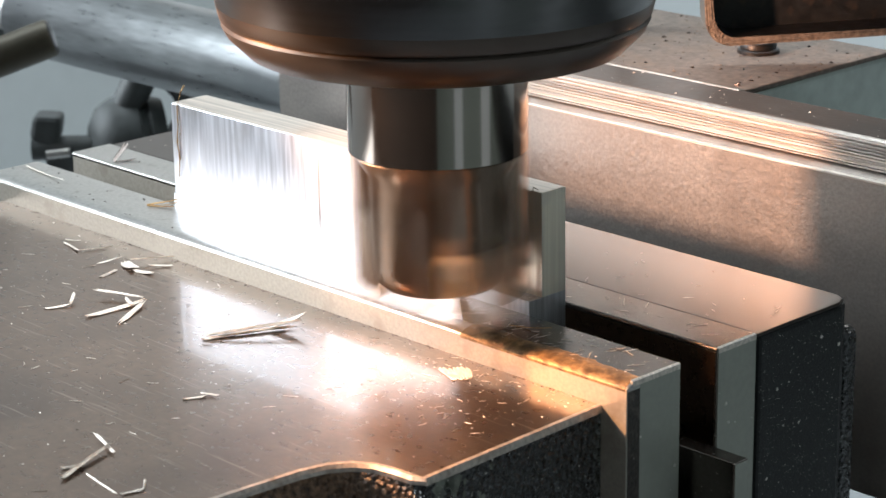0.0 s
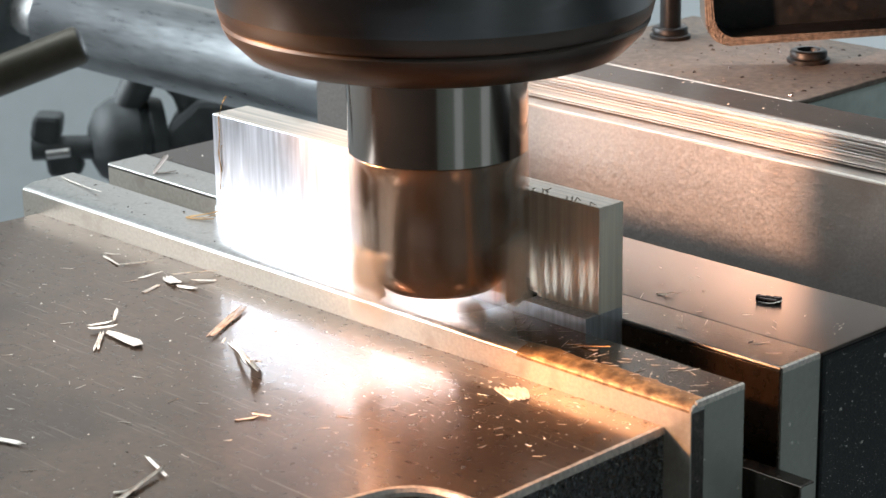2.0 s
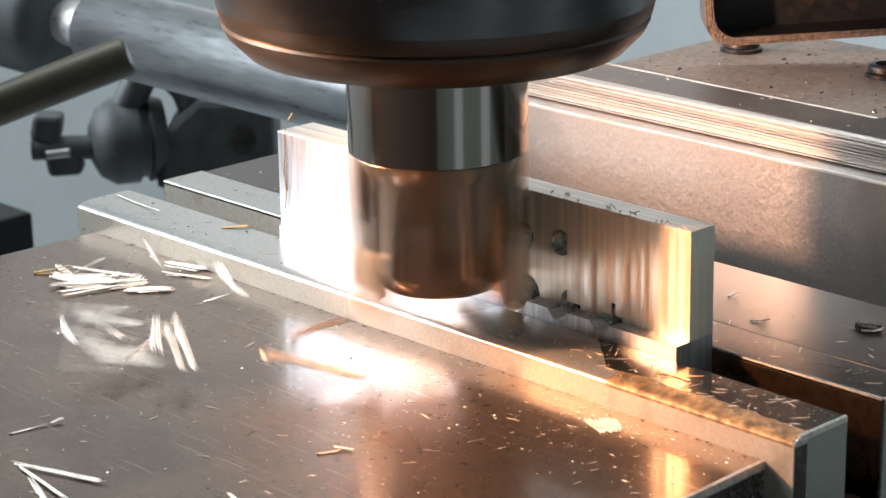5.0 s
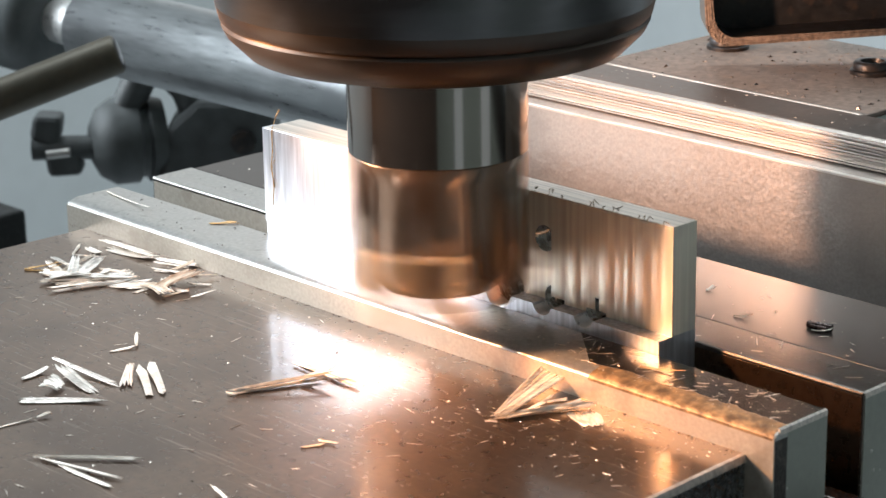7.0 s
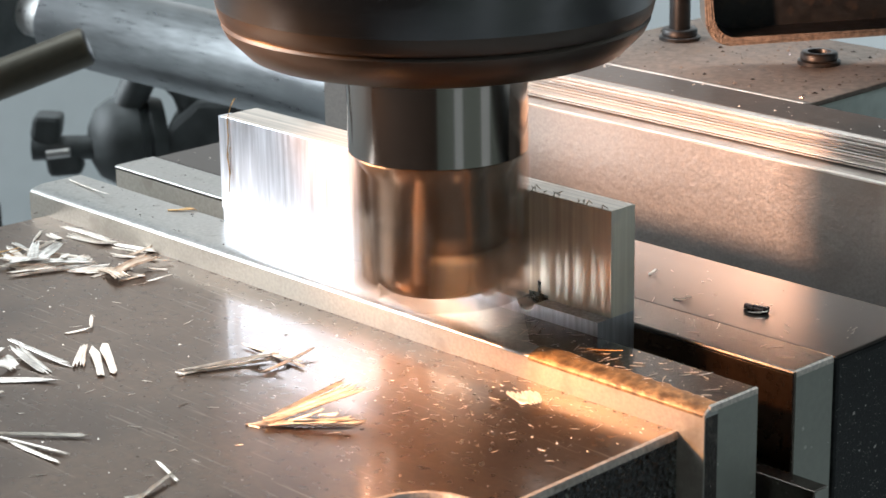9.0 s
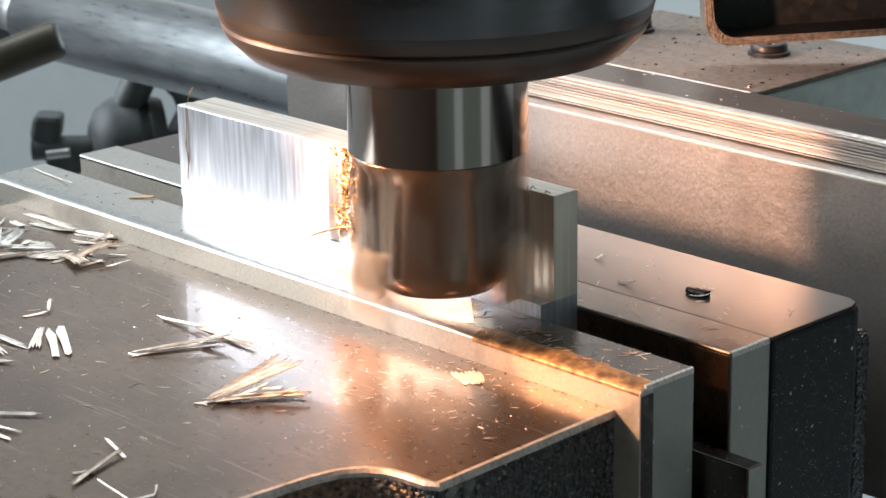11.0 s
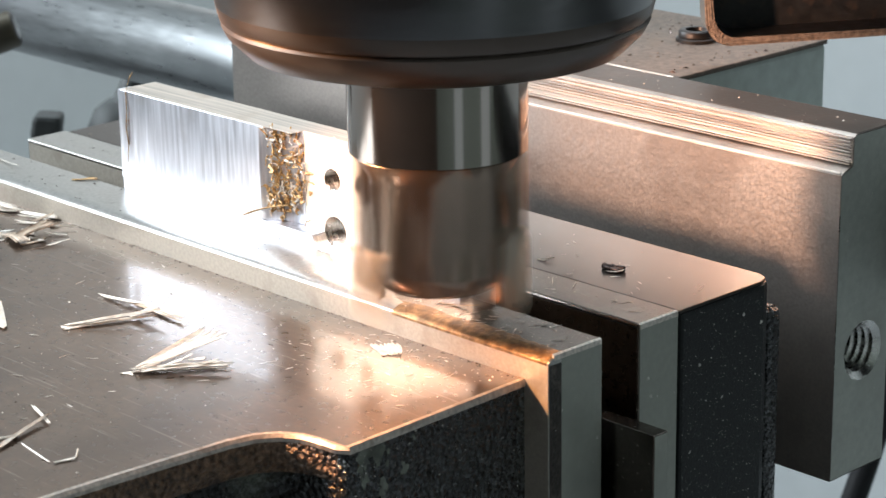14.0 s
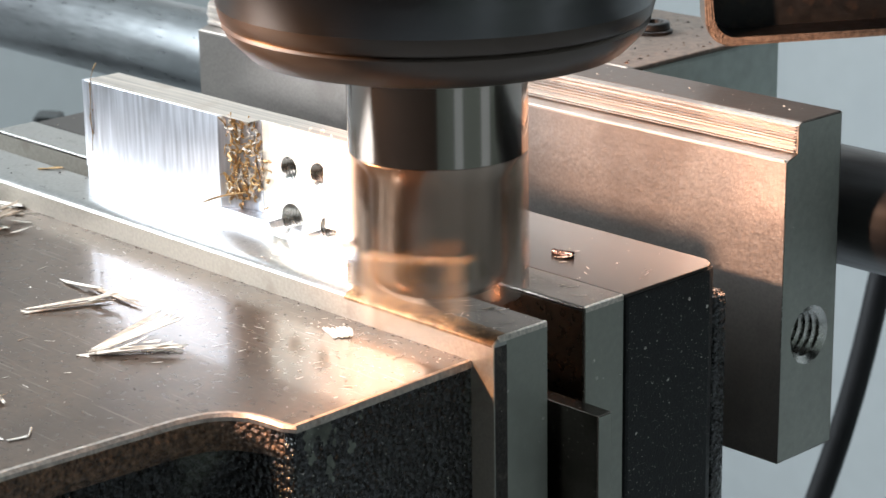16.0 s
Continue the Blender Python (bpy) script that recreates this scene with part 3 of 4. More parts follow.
NUTTED = nut()


def guard():
    ob = thing("chip_guard", "black box-section guard with a worn rusty rim", "guard")
    outer = arc(4.5, 4.5, 4.5, 188, 266, 8) + [(60, 3.0), (60, 40), (-2.4, 40)]
    inner = arc(5.4, 5.3, 3.9, 188, 264, 8) + [(59, 4.0), (59, 39), (-1.2, 39)]

    def shell(bm, front, back, a, b):
        ra, rb = [[bm.verts.new((x, y, z)) for x, y in o] for o, z in ((a, front), (b, back))]
        for i in range(len(ra)):
            j = (i + 1) % len(ra)
            bm.faces.new((ra[i], ra[j], rb[j], rb[i]))
        return bm
    part("outer_skin", shell(bmesh.new(), 0, -8, outer, outer), DARK, ob, "black painted outside")
    part("inner_skin", shell(bmesh.new(), 0, -8, inner, inner), BOLT, ob, "grimy black inside")
    bm = shell(bmesh.new(), 0.0, 0.0, outer, inner)
    bmesh.ops.subdivide_edges(bm, edges=bm.edges, cuts=6, use_grid_fill=True)
    rng = random.Random(8)
    for v in bm.verts:
        v.co.z += rng.uniform(-0.1, 0.12)
    part("rim", bm, RUSTEDGE, ob, "rusty worn rim", smooth=None)
    part("back_plate", prism(inner, "z", -8.2, -8.0, 0), BOLT, ob, "black back of the guard")
    ob.matrix_world = look((-0.0561, 0.0820, 0.0230), (-0.0561 + math.sin(YAW), 0.0820 + math.cos(YAW), 0.0230))
    return ob


guard()


def background_knobs():
    ob = thing("background_clamp", "dark grey machine clamp with a winged knob, out of focus", "machine clamp")
    right, up = Vector((0.689, 0.725, 0)), Vector((0, 0, 1))
    toward = Vector((0.72, -0.69, 0))
    c = Vector((-300, 129, -43))

    def spot(x, y, d=0):
        return c + right * x + up * y + toward * d
    part("hub", lathe([(5, -14), (10.5, -13), (11.5, -9), (10.2, -8.4), (10.2, -6.5), (11.5, -6), (11.5, 0), (9, 4), (5, 6)], 48, turn_to((right * -0.95 + toward * 0.3), spot(3, -3))), KNOB, ob, smooth=48)
    part("spindle", lathe([(3.2, 0), (3.2, 16)], 24, turn_to(right * -1, spot(-2, -4, 2))), KNOB, ob, smooth=48)
    for wing in ([(-18.5, -1), (-17, 5.5), (-9.5, 5), (-10.5, -1.5), (-13, -3.5)], [(-15, -3), (-14, -11.5), (-5, -11), (-5.5, -4.5), (-10, -2.5)]):
        ob2 = part("knob_wing", prism(wing, "z", -3, 5, 1.4), KNOB, ob)
        ob2.matrix_local = Matrix.Translation(c * MM) @ Matrix(((right.x, 0, toward.x, 0), (right.y, 0, toward.y, 0), (0, 1, 0, 0), (0, 0, 0, 1)))
    part("glint_pin", tube([spot(-13.5, -4.6, 7), spot(-7.5, -4.0, 7)], 1.2, 12), JAW, ob, "bright steel pin", smooth=48)
    part("yoke", tube([spot(6, 4), spot(11, 14), spot(17, 17), spot(23, 11), spot(27, 0)], 4.4, 16), KNOB, ob, smooth=48)
    part("housing", prism([(14, -15), (46, -15), (46, 6), (40, 9), (26, 9), (18, 2)], "z", -20, 6, 2.0), KNOB, ob).matrix_local = Matrix.Translation(c * MM) @ Matrix(((right.x, 0, toward.x, 0), (right.y, 0, toward.y, 0), (0, 1, 0, 0), (0, 0, 0, 1)))
    part("cap_screw", lathe([(3.2, 0), (3.2, 3), (2, 3.2)], 24, turn_to(toward, spot(38, -2, 5))), BOLT, ob, smooth=48)


background_knobs()


# ---- chips ----
def sliver(bm, length, width, thick, heading, bend, at, roll=0.0, n=7):
    """A thin bent strip that starts at the spot and runs along the heading."""
    h = radians(heading)
    d, w = Vector((math.cos(h), math.sin(h), 0)), Vector((-math.sin(h), math.cos(h), 0))
    w = (w * math.cos(roll) + Vector((0, 0, 1)) * math.sin(roll))
    up = d.cross(w)
    if up.z < 0:
        up = -up
    rows = []
    ph = length * 7.3 + heading
    for k in range(n + 1):
        u = k / n
        p = Vector(at) + d * (length * u) + Vector((0, 0, bend * u * u)) + w * (bend * 0.3 * math.sin(u * 3) + width * 0.22 * math.sin(ph + u * 5.1))
        ww = width * (0.8 + 0.3 * math.sin(ph * 1.7 + u * 7.0)) * 0.5 * (0.45 if k in (0, n) else 1.0)
        rows.append([bm.verts.new(p + w * a * ww + up * b * thick) for a, b in ((-1, 0), (1, 0), (1, 1), (-1, 1))])
    for p, q in zip(rows, rows[1:]):
        for i in range(4):
            j = (i + 1) % 4
            bm.faces.new((p[i], p[j], q[j], q[i]))
    bm.faces.new(rows[0])
    bm.faces.new(rows[-1])


CHIPS = []


def chip(name, label, seed, n, length, spread, width, stays, mat=None, lift=0.9):
    """A few thin slivers. stays: (from, to, x, y, z, heading) where they lie on the vise, in turn."""
    rng = random.Random(seed)
    ob = thing(name, label, "metal chip", "milling chips")
    for k in range(n):
        bm = bmesh.new()
        a = -spread / 2 + spread * (k + rng.uniform(0.2, 0.8)) / n
        sliver(bm, length * rng.uniform(0.75, 1.1), width, 0.1, a, rng.uniform(0, lift), (0, 0, 0.1 * k), rng.uniform(-0.5, 0.5))
        part("splinter", bm, mat or CHIP, ob, smooth=None)
    CHIPS.append((ob, stays, ()))
    return ob


def flakes(name, label, strips, stays, mat=None, flight=()):
    """A chip of fibrous strips: (x, y, heading, length, width, fibres, height, rise) each, from the chip's own origin."""
    rng = random.Random(label)
    ob = thing(name, label, "metal chip", "milling chips")
    for x, y, heading, length, width, fibres, height, rise in strips:
        bm = bmesh.new()
        h = radians(heading)
        cols, along = 2 * fibres + 1, 7
        # fibres stand proud of the valleys between them, and end at different lengths
        starts = [rng.uniform(0, 0.10) if k % 2 else rng.uniform(0.06, 0.30) for k in range(cols)]
        ends = [rng.uniform(0.93, 1.04) if k % 2 else rng.uniform(0.70, 0.95) for k in range(cols)]
        lean = [rng.uniform(-0.12, 0.12) * min(1.0, width) for k in range(cols)]
        faces = []
        for low in (0, 1):
            sheet = []
            for i in range(along):
                line = []
                for k in range(cols):
                    u = starts[k] + (ends[k] - starts[k]) * i / (along - 1)
                    o = (k / (cols - 1) - 0.5) * width * (1 + 0.3 * math.sin(2 + length + u * 2.6)) + 0.14 * width * math.sin(2.6 * u + length)
                    z = height + rise * u + lean[k] * math.sin(3.14 * u) + 0.12 * width * math.sin(3.14 * u) * math.sin(length) + (0.10 if k % 2 else 0.0)
                    z = max(z, 0.0) + (0.0 if low else 0.09)
                    line.append(bm.verts.new((x + math.cos(h) * u * length - math.sin(h) * o, y + math.sin(h) * u * length + math.cos(h) * o, z)))
                sheet.append(line)
            for p, q in zip(sheet, sheet[1:]):
                for k in range(cols - 1):
                    bm.faces.new((p[k], p[k + 1], q[k + 1], q[k]))
            faces.append(sheet)
        top, low = faces
        rim = [(i, 0) for i in range(along)] + [(along - 1, k) for k in range(1, cols)] + [(i, cols - 1) for i in range(along - 2, -1, -1)] + [(0, k) for k in range(cols - 2, 0, -1)]
        for p, q in zip(rim, rim[1:] + rim[:1]):
            bm.faces.new((top[p[0]][p[1]], top[q[0]][q[1]], low[q[0]][q[1]], low[p[0]][p[1]]))
        part("splinter", bm, mat or CHIP, ob, smooth=None)
    CHIPS.append((ob, stays, flight))
    return ob


TOPZ = -4.18
OUT = (-128, -84)          # far front corner of the casting, where blown chips come to lie


def lying(*spots):
    return [(a, b, x, y, TOPZ, h) for a, b, x, y, h in spots]


flakes("splintered_chip", "three-pronged pale splintered chip on the ground vise top",
       [(0.6, 1.1, -66, 9.1, 0.75, 2, 0.5, 0.4), (2.9, -1.2, 72, 3.2, 0.60, 1, 0.8, -0.4), (0.9, 1.2, -6, 10.5, 0.95, 2, 0.4, -0.3),
        (1.0, 1.5, 28, 10.3, 0.75, 2, 0.5, -0.4)],
       lying((0, 1.8, -83.4, -15.3, -89), (2.3, 16, -128.0, -84.0, 200)))
flakes("splintered_chip", "long split pale chip with lifted end on the ground vise top",
       [(-0.0, 0.2, -9, 14.0, 0.90, 3, 0.0, 0.2), (0.5, 0.7, -18, 14.7, 0.80, 2, 0.3, 1.3), (10.6, -0.6, -36, 5.4, 1.30, 2, 0.4, 2.0),
        (0.0, -0.1, -42, 1.8, 0.60, 2, 0.6, -0.3)],
       lying((0, 0.8, -62.6, -21.3, 76), (0.9, 1.25, -62.7, -24.3, 93), (1.4, 2.15, -70.7, -18.9, -11), (2.35, 4.9, -69.9, -25.7, 44), (5.2, 16, -66.8, -32.7, 78)))
flakes("splintered_chip", "short brown folded splinter on the ground vise top",
       [(-0.0, 0.1, -1, 12.9, 0.70, 2, 0.0, 0.6), (-1.2, -0.7, 1, 14.7, 0.60, 2, 0.3, -0.1)],
       lying((1.3, 2.15, -73.9, -19.8, 119), (2.35, 2.85, -73.6, -20.1, 123), (2.95, 4.9, -72.5, -20.3, 127), (5.2, 16, -69.6, -17.8, 0)), mat=CHIP_TAN)
flakes("splintered_chip", "small cluster of white curl and brown threads by the jaw",
       [(0.3, 1.1, -90, 5.0, 1.50, 3, 0.3, 0.3), (0.3, -3.1, -59, 4.4, 0.80, 2, 0.1, 0.2), (0.6, -0.1, -3, 7.3, 0.35, 2, 0.8, -0.4),
        (2.9, -2.6, -22, 4.1, 0.30, 1, 0.3, -0.2), (-5.6, -4.2, 32, 4.3, 0.50, 2, 0.0, 0.1)],
       lying((0, 4.9, -99.4, -7.4, 71), (5.2, 16, -112.2, -8.1, 61)))
flakes("stick_chip", "crossed pale splinters on the vise top",
       [(-0.6, -0.3, -1, 12.3, 0.70, 3, 0.2, 0.4), (2.8, 1.8, -46, 3.2, 0.70, 2, 0.1, 0.1), (13.8, 3.8, -127, 7.6, 0.55, 2, 0.4, -0.1)],
       lying((0, 16, -35.1, -64.5, 112)))
flakes("wire_chip", "long thin bent wire chip on the vise top",
       [(-0.3, 0.2, -25, 9.1, 0.22, 1, 0.0, 0.1), (7.9, -3.6, 59, 3.3, 0.40, 1, 0.1, 0.0), (9.6, -0.8, 123, 2.6, 0.28, 1, 0.1, 0.2)],
       lying((0, 16, -34.6, -61.1, 17)))
flakes("wire_chip", "thin pale sharply bent wire on the vise top",
       [(-0.0, 0.1, -46, 4.0, 0.45, 1, 0.0, 0.2), (2.5, -2.9, 23, 4.0, 0.40, 1, 0.2, 0.7)],
       lying((0, 4.9, -90.7, -28.8, 111), (5.2, 16, -92.3, -33.1, 118)))
flakes("wire_chip", "thin white bent sliver on the vise top",
       [(-0.2, 0.3, -41, 7.2, 0.60, 1, 0.0, 0.2), (4.6, -4.0, 39, 5.8, 0.22, 1, 0.2, -0.1)],
       lying((0, 4.9, -116.8, -7.2, 29), (5.2, 16, -138.0, -6.1, -5)))
flakes("wire_chip", "thin straight pale splinter on the vise top",
       [(0.0, 0.0, 0, 3.7, 0.40, 1, 0.0, 0.1), (2.9, 1.4, -43, 3.1, 0.30, 1, 0.1, 0.1)],
       lying((0, 16, -46.0, -37.5, 63)))
flakes("splintered_chip", "broad white curved flake with two short sticks on the vise top",
       [(3.2, 0.6, -9, 9.5, 1.90, 1, 0.3, 0.0), (3.3, -0.2, -50, 8.1, 1.00, 2, 0.4, -0.3), (1.0, -1.0, 43, 4.6, 0.90, 2, 0.5, 0.2)],
       lying((1.95, 4.95, -89.5, -29.4, 9), (5.2, 16, -131.0, -78.0, 20)))
flakes("splintered_chip", "flat ragged flake of pale fibres on the vise top",
       [(-0.2, 0.0, -6, 9.2, 0.80, 2, 0.0, 0.1), (0.4, 3.3, -20, 9.8, 2.60, 4, 0.2, 0.1), (1.5, 9.0, -43, 10.8, 2.40, 4, 0.3, 0.1)],
       lying((2.25, 2.7, -97.4, -25.1, 62), (2.8, 4.6, -101.7, -28.1, 58), (4.9, 16, -122.7, -22.6, 74)))
flakes("splintered_chip", "square pale fibrous flake on the vise top",
       [(0.1, -0.3, -27, 7.6, 2.20, 4, 0.1, 0.1), (0.4, 4.1, -3, 5.2, 3.60, 6, 0.4, 0.1), (1.5, -1.6, -28, 6.1, 0.70, 2, 0.1, 0.0)],
       lying((2.25, 2.7, -94.2, -16.2, 60), (2.8, 4.6, -98.8, -18.0, 31), (4.9, 16, -115.7, -15.9, 80)))
flakes("splintered_chip", "loose pale threads of a split flake by the jaw",
       [(-1.5, 3.1, -2, 9.3, 1.40, 3, 0.2, 0.2), (0.9, -1.4, 6, 9.2, 0.90, 3, 0.1, 0.0), (-0.0, 0.7, 4, 6.6, 0.60, 2, 0.4, -0.2)],
       lying((2.7, 4.6, -96.9, -12.8, 28), (4.9, 16, -120.4, -4.9, 17)))
flakes("splintered_chip", "arrow-shaped pale flake with a folded head on the vise top",
       [(0.1, -0.4, 2, 10.2, 1.20, 3, 0.3, 0.3), (2.3, -2.8, -4, 8.3, 1.20, 3, 0.1, 0.3), (9.7, -1.9, -40, 1.9, 2.60, 2, 0.5, 0.7)],
       lying((2.55, 3.65, -121.3, -25.4, 30), (3.85, 4.6, -123.7, -29.2, 52), (4.9, 16, -126.0, -22.7, 74)))
flakes("splintered_chip", "fan of long pale splinters by the jaw",
       [(-0.3, 0.8, -1, 14.3, 0.90, 3, 0.2, -0.1), (-0.5, 1.1, -20, 15.1, 1.00, 3, 0.4, 0.2), (3.2, -0.1, -33, 11.8, 2.00, 3, 0.6, 0.4),
        (0.2, -1.0, -45, 12.9, 0.80, 2, 0.4, 0.8), (-0.1, 1.4, -0, 6.9, 0.70, 2, 0.1, 0.0)],
       lying((3.43, 4.6, -105.7, -6.7, -148), (4.9, 16, -117.2, -9.8, -105)),
       flight=[(2.84, -64, 6, 18, 10, -40, -226), (2.933, -95, 11, 15, 10, -66, -226), (3.0, -98.5, 12, 17.5, 10, -70, -226), (3.067, -101, 12, 21, 14, -66, -226), (3.2, -110, 12, 30, 20, -60, -226), (3.27, -117, 8, 46, 15, -40, -187), (3.36, -112, 2, 14, 10, -10, -187)])
flakes("splintered_chip", "short white splinters laid in a fork on the vise top",
       [(0.1, 0.6, -56, 8.5, 0.70, 2, 0.3, 0.3), (0.1, 0.9, -2, 6.4, 1.30, 3, 0.1, 0.1)],
       lying((3.85, 4.6, -123.2, -10.8, -116), (4.9, 16, -127.4, -16.0, 165)))
flakes("stick_chip", "three pale straight sticks joined at one end on the vise top",
       [(0.1, -0.3, 1, 14.6, 0.90, 3, 0.2, 0.0), (1.4, -0.5, -26, 14.0, 0.75, 2, 0.1, 0.1), (4.6, -2.1, -40, 11.3, 0.60, 2, 0.1, 0.1)],
       lying((1.75, 5.9, -71.2, -65.8, 19), (6.05, 6.6, -70.3, -65.7, 18), (6.75, 16, -68.3, -63.3, 41)))
flakes("wire_chip", "thin tapered pale thread on the vise top",
       [(-0.7, 0.2, -11, 6.3, 0.30, 1, 0.0, 0.1), (5.3, -1.1, 5, 2.1, 0.80, 1, 0.1, 0.3)],
       lying((2.9, 16, -79.1, -60.2, 91)))
flakes("splintered_chip", "tall crumpled pile of pale fibrous flakes on the vise top",
       [(-0.5, -2.5, 0, 15.3, 0.90, 3, 0.1, 0.2), (0.7, 3.0, -20, 14.1, 2.60, 4, 0.3, 0.4), (1.1, 2.6, -21, 6.8, 2.60, 4, 0.9, 0.3),
        (4.9, 2.2, 62, 5.4, 1.40, 3, 0.9, 1.5), (5.9, 3.4, 14, 5.1, 2.40, 5, 0.6, 1.6), (5.2, 15.0, -81, 7.0, 0.80, 2, 0.2, 0.2),
        (8.3, -4.3, 2, 7.8, 0.90, 2, 0.1, 0.1)],
       lying((5.2, 16, -122.9, -23.2, 71)), mat=CHIP_GREY)
flakes("splintered_chip", "curled brownish fibrous flake by the jaw",
       [(0.3, -0.0, -102, 7.8, 3.00, 5, 0.3, 0.5), (-1.6, -4.4, -5, 8.3, 3.40, 6, 0.4, 1.6), (-1.6, -6.0, -17, 4.9, 0.60, 2, 0.0, 0.2),
        (5.6, -0.5, -33, 4.1, 0.80, 2, 1.2, 1.2)],
       lying((5.2, 16, -112.9, -12.2, 97)), mat=CHIP_TAN)
flakes("splintered_chip", "white split flake lying against the jaw",
       [(1.0, -0.8, -1, 14.7, 1.60, 3, 0.4, 0.4), (5.0, -1.9, 5, 11.2, 1.80, 3, 0.2, 0.2), (2.2, -3.8, -14, 4.9, 1.00, 2, 0.1, 0.2)],
       lying((5.2, 16, -138.1, -2.4, 3)))
flakes("splintered_chip", "ribbed pale flake and sticks leaning together on the vise top",
       [(0.2, -0.2, 83, 5.1, 0.80, 2, 0.1, 0.4), (-1.5, 7.6, -9, 15.3, 0.90, 3, 0.7, -0.5), (2.1, 5.6, -23, 11.2, 1.50, 3, 1.2, -1.1),
        (7.7, 0.3, -159, 2.7, 4.20, 9, 0.2, 0.8), (5.1, -6.4, 30, 12.3, 1.30, 4, 0.1, 0.1)],
       lying((4.15, 4.9, -91.9, -39.4, 106), (5.2, 6.6, -91.5, -49.5, 14), (6.75, 16, -92.1, -48.2, 12)), mat=CHIP_GREY,
       flight=[(3.8, -80, -6, 66, 0, 30, 134), (3.9, -97, -14, 44, 0, 66, 134), (3.967, -99, -14, 31, 0, 72, 134), (4.0, -99, -14, 24, 0, 72, 134), (4.033, -99, -14, 17, 0, 66, 134), (4.1, -95, -24, 4, 0, 30, 120)])
flakes("splintered_chip", "three short white strips side by side on the vise top",
       [(3.5, 6.7, -115, 9.0, 1.50, 4, 0.4, -0.2), (4.2, 6.0, -105, 13.1, 1.45, 1, 0.5, -0.4), (5.6, 5.8, -103, 13.1, 1.45, 1, 0.6, -0.5)],
       lying((4.15, 4.9, -82.2, -33.9, 86), (5.2, 16, -80.0, -39.3, 76)))
flakes("splintered_chip", "large crumpled pale chip with an upright side and curls",
       [(0.0, 0.2, -4, 14.6, 0.50, 1, 0.0, 0.1), (0.8, 0.2, 40, 14.5, 0.90, 3, 0.2, 2.4), (1.1, -0.5, 35, 15.4, 2.60, 5, 0.5, 1.7),
        (0.5, -0.2, -4, 13.9, 2.20, 4, 0.2, 0.7), (5.0, -0.6, 7, 2.8, 0.70, 2, 0.8, 0.8), (6.9, 0.2, 8, 2.4, 0.60, 2, 1.0, 1.0),
        (8.5, 0.8, -21, 2.8, 0.70, 2, 1.0, 0.5), (9.5, -1.7, 15, 3.6, 0.50, 1, 1.2, 0.2), (-0.5, 0.1, -26, 1.8, 0.30, 1, 0.0, 0.0)],
       lying((6.85, 7.3, -35.2, -14.5, 67), (7.4, 8.25, -36.2, -14.0, 69), (8.42, 9.6, -44.8, -36.9, 47), (10.2, 16, -45.3, -36.7, 56)))
flakes("stick_chip", "thin straight pale stick on the vise top",
       [(-0.0, -0.1, -10, 11.5, 0.60, 2, 0.1, 0.9)],
       lying((7.65, 8.25, -48.9, -31.2, 89), (8.5, 9.6, -59.0, -24.2, 103), (10.2, 16, -76.3, -19.1, 13)))
flakes("fan_chip", "small pale comb-shaped chip with open teeth beside the jaw", [(0, 0, 0, 5.6, 3.2, 7, 0.02, 0.05)], lying((0, 16, -28.7, -3.5, -37)))
chip("wire_chip", "small thin sliver on the vise top", 19, 1, 3.5, 0, 0.3, lying((0, 16, -118, -6, 10)))
chip("wire_chip", "small thin sliver on the vise top", 20, 1, 4, 0, 0.3, lying((0, 16, -103.5, -10, 60)))


def rolled_chip():
    ob = thing("curled_chip", "dark glossy rolled chip with pale crumbs on the rear jaw", "metal chip", "milling chips")
    for k, (r, ln, turn, off) in enumerate(((0.42, 3.6, 0, 0.0), (0.3, 2.8, -9, -0.5))):
        o = []
        for q in range(15):
            a = radians(-60 + q * 27)
            rr = r * (1 + 0.02 * q)
            o.append((rr * math.cos(a), r + rr * math.sin(a)))
        o += [(y * 0.86, r + (z - r) * 0.86) for y, z in reversed(o)]
        bm = prism(o, "x", -ln / 2, ln / 2)
        bmesh.ops.transform(bm, matrix=Matrix.Translation((0, off, 0)) @ Matrix.Rotation(radians(turn), 4, "Z"), verts=bm.verts)
        part("roll", bm, CHIP_DARK, ob, smooth=40)
    bm = bmesh.new()
    for k in range(6):
        sliver(bm, 0.8 + 0.2 * k, 0.22, 0.1, 300 + 23 * k, 0.3, (0.3 * k - 0.6, -1.3, 0.05), 0.3)
    part("crumb", bm, CHIP, ob, "pale crumbs under the roll", smooth=None)
    CHIPS.append((ob, [(0.65, 5.0, -17.2, 38.6, 0.05, 22), (5.3, 16, -19.2, 34.2, 0.05, 13)], ()))


rolled_chip()
chip("wire_chip", "long thin bright sliver on the front jaw plate", 23, 1, 14, 0, 0.55, [(0, 16, -148.2, 7.2, 0.08, -9.5)])
flakes("splintered_chip", "grey flat splinter leaning up from the rear jaw plate", [(0, 0, 0, 3.0, 1.5, 2, 0.0, 3.5), (0.2, 0.9, -20, 4.2, 0.4, 1, 0.0, 0.2)],
       [(0, 3.65, -138.4, 18.6, 0.12, 75), (3.9, 16, -136, -30, TOPZ, 40)], mat=OXIDE)
chip("stick_chip", "pair of short brown sticks on the front jaw plate", 25, 2, 4.5, 8, 0.5, [(4.0, 16, -120.5, 7.3, 0.08, 46)], mat=CHIP_BROWN, lift=0.1)
chip("wire_chip", "brown curl hanging at the foot of the workpiece", 26, 3, 6, 30, 0.3, [(0, 4.0, -112, 6.5, 0.1, 35), (4.3, 16, -133, -20, TOPZ, 40)], mat=CHIP_BROWN, lift=1.5)
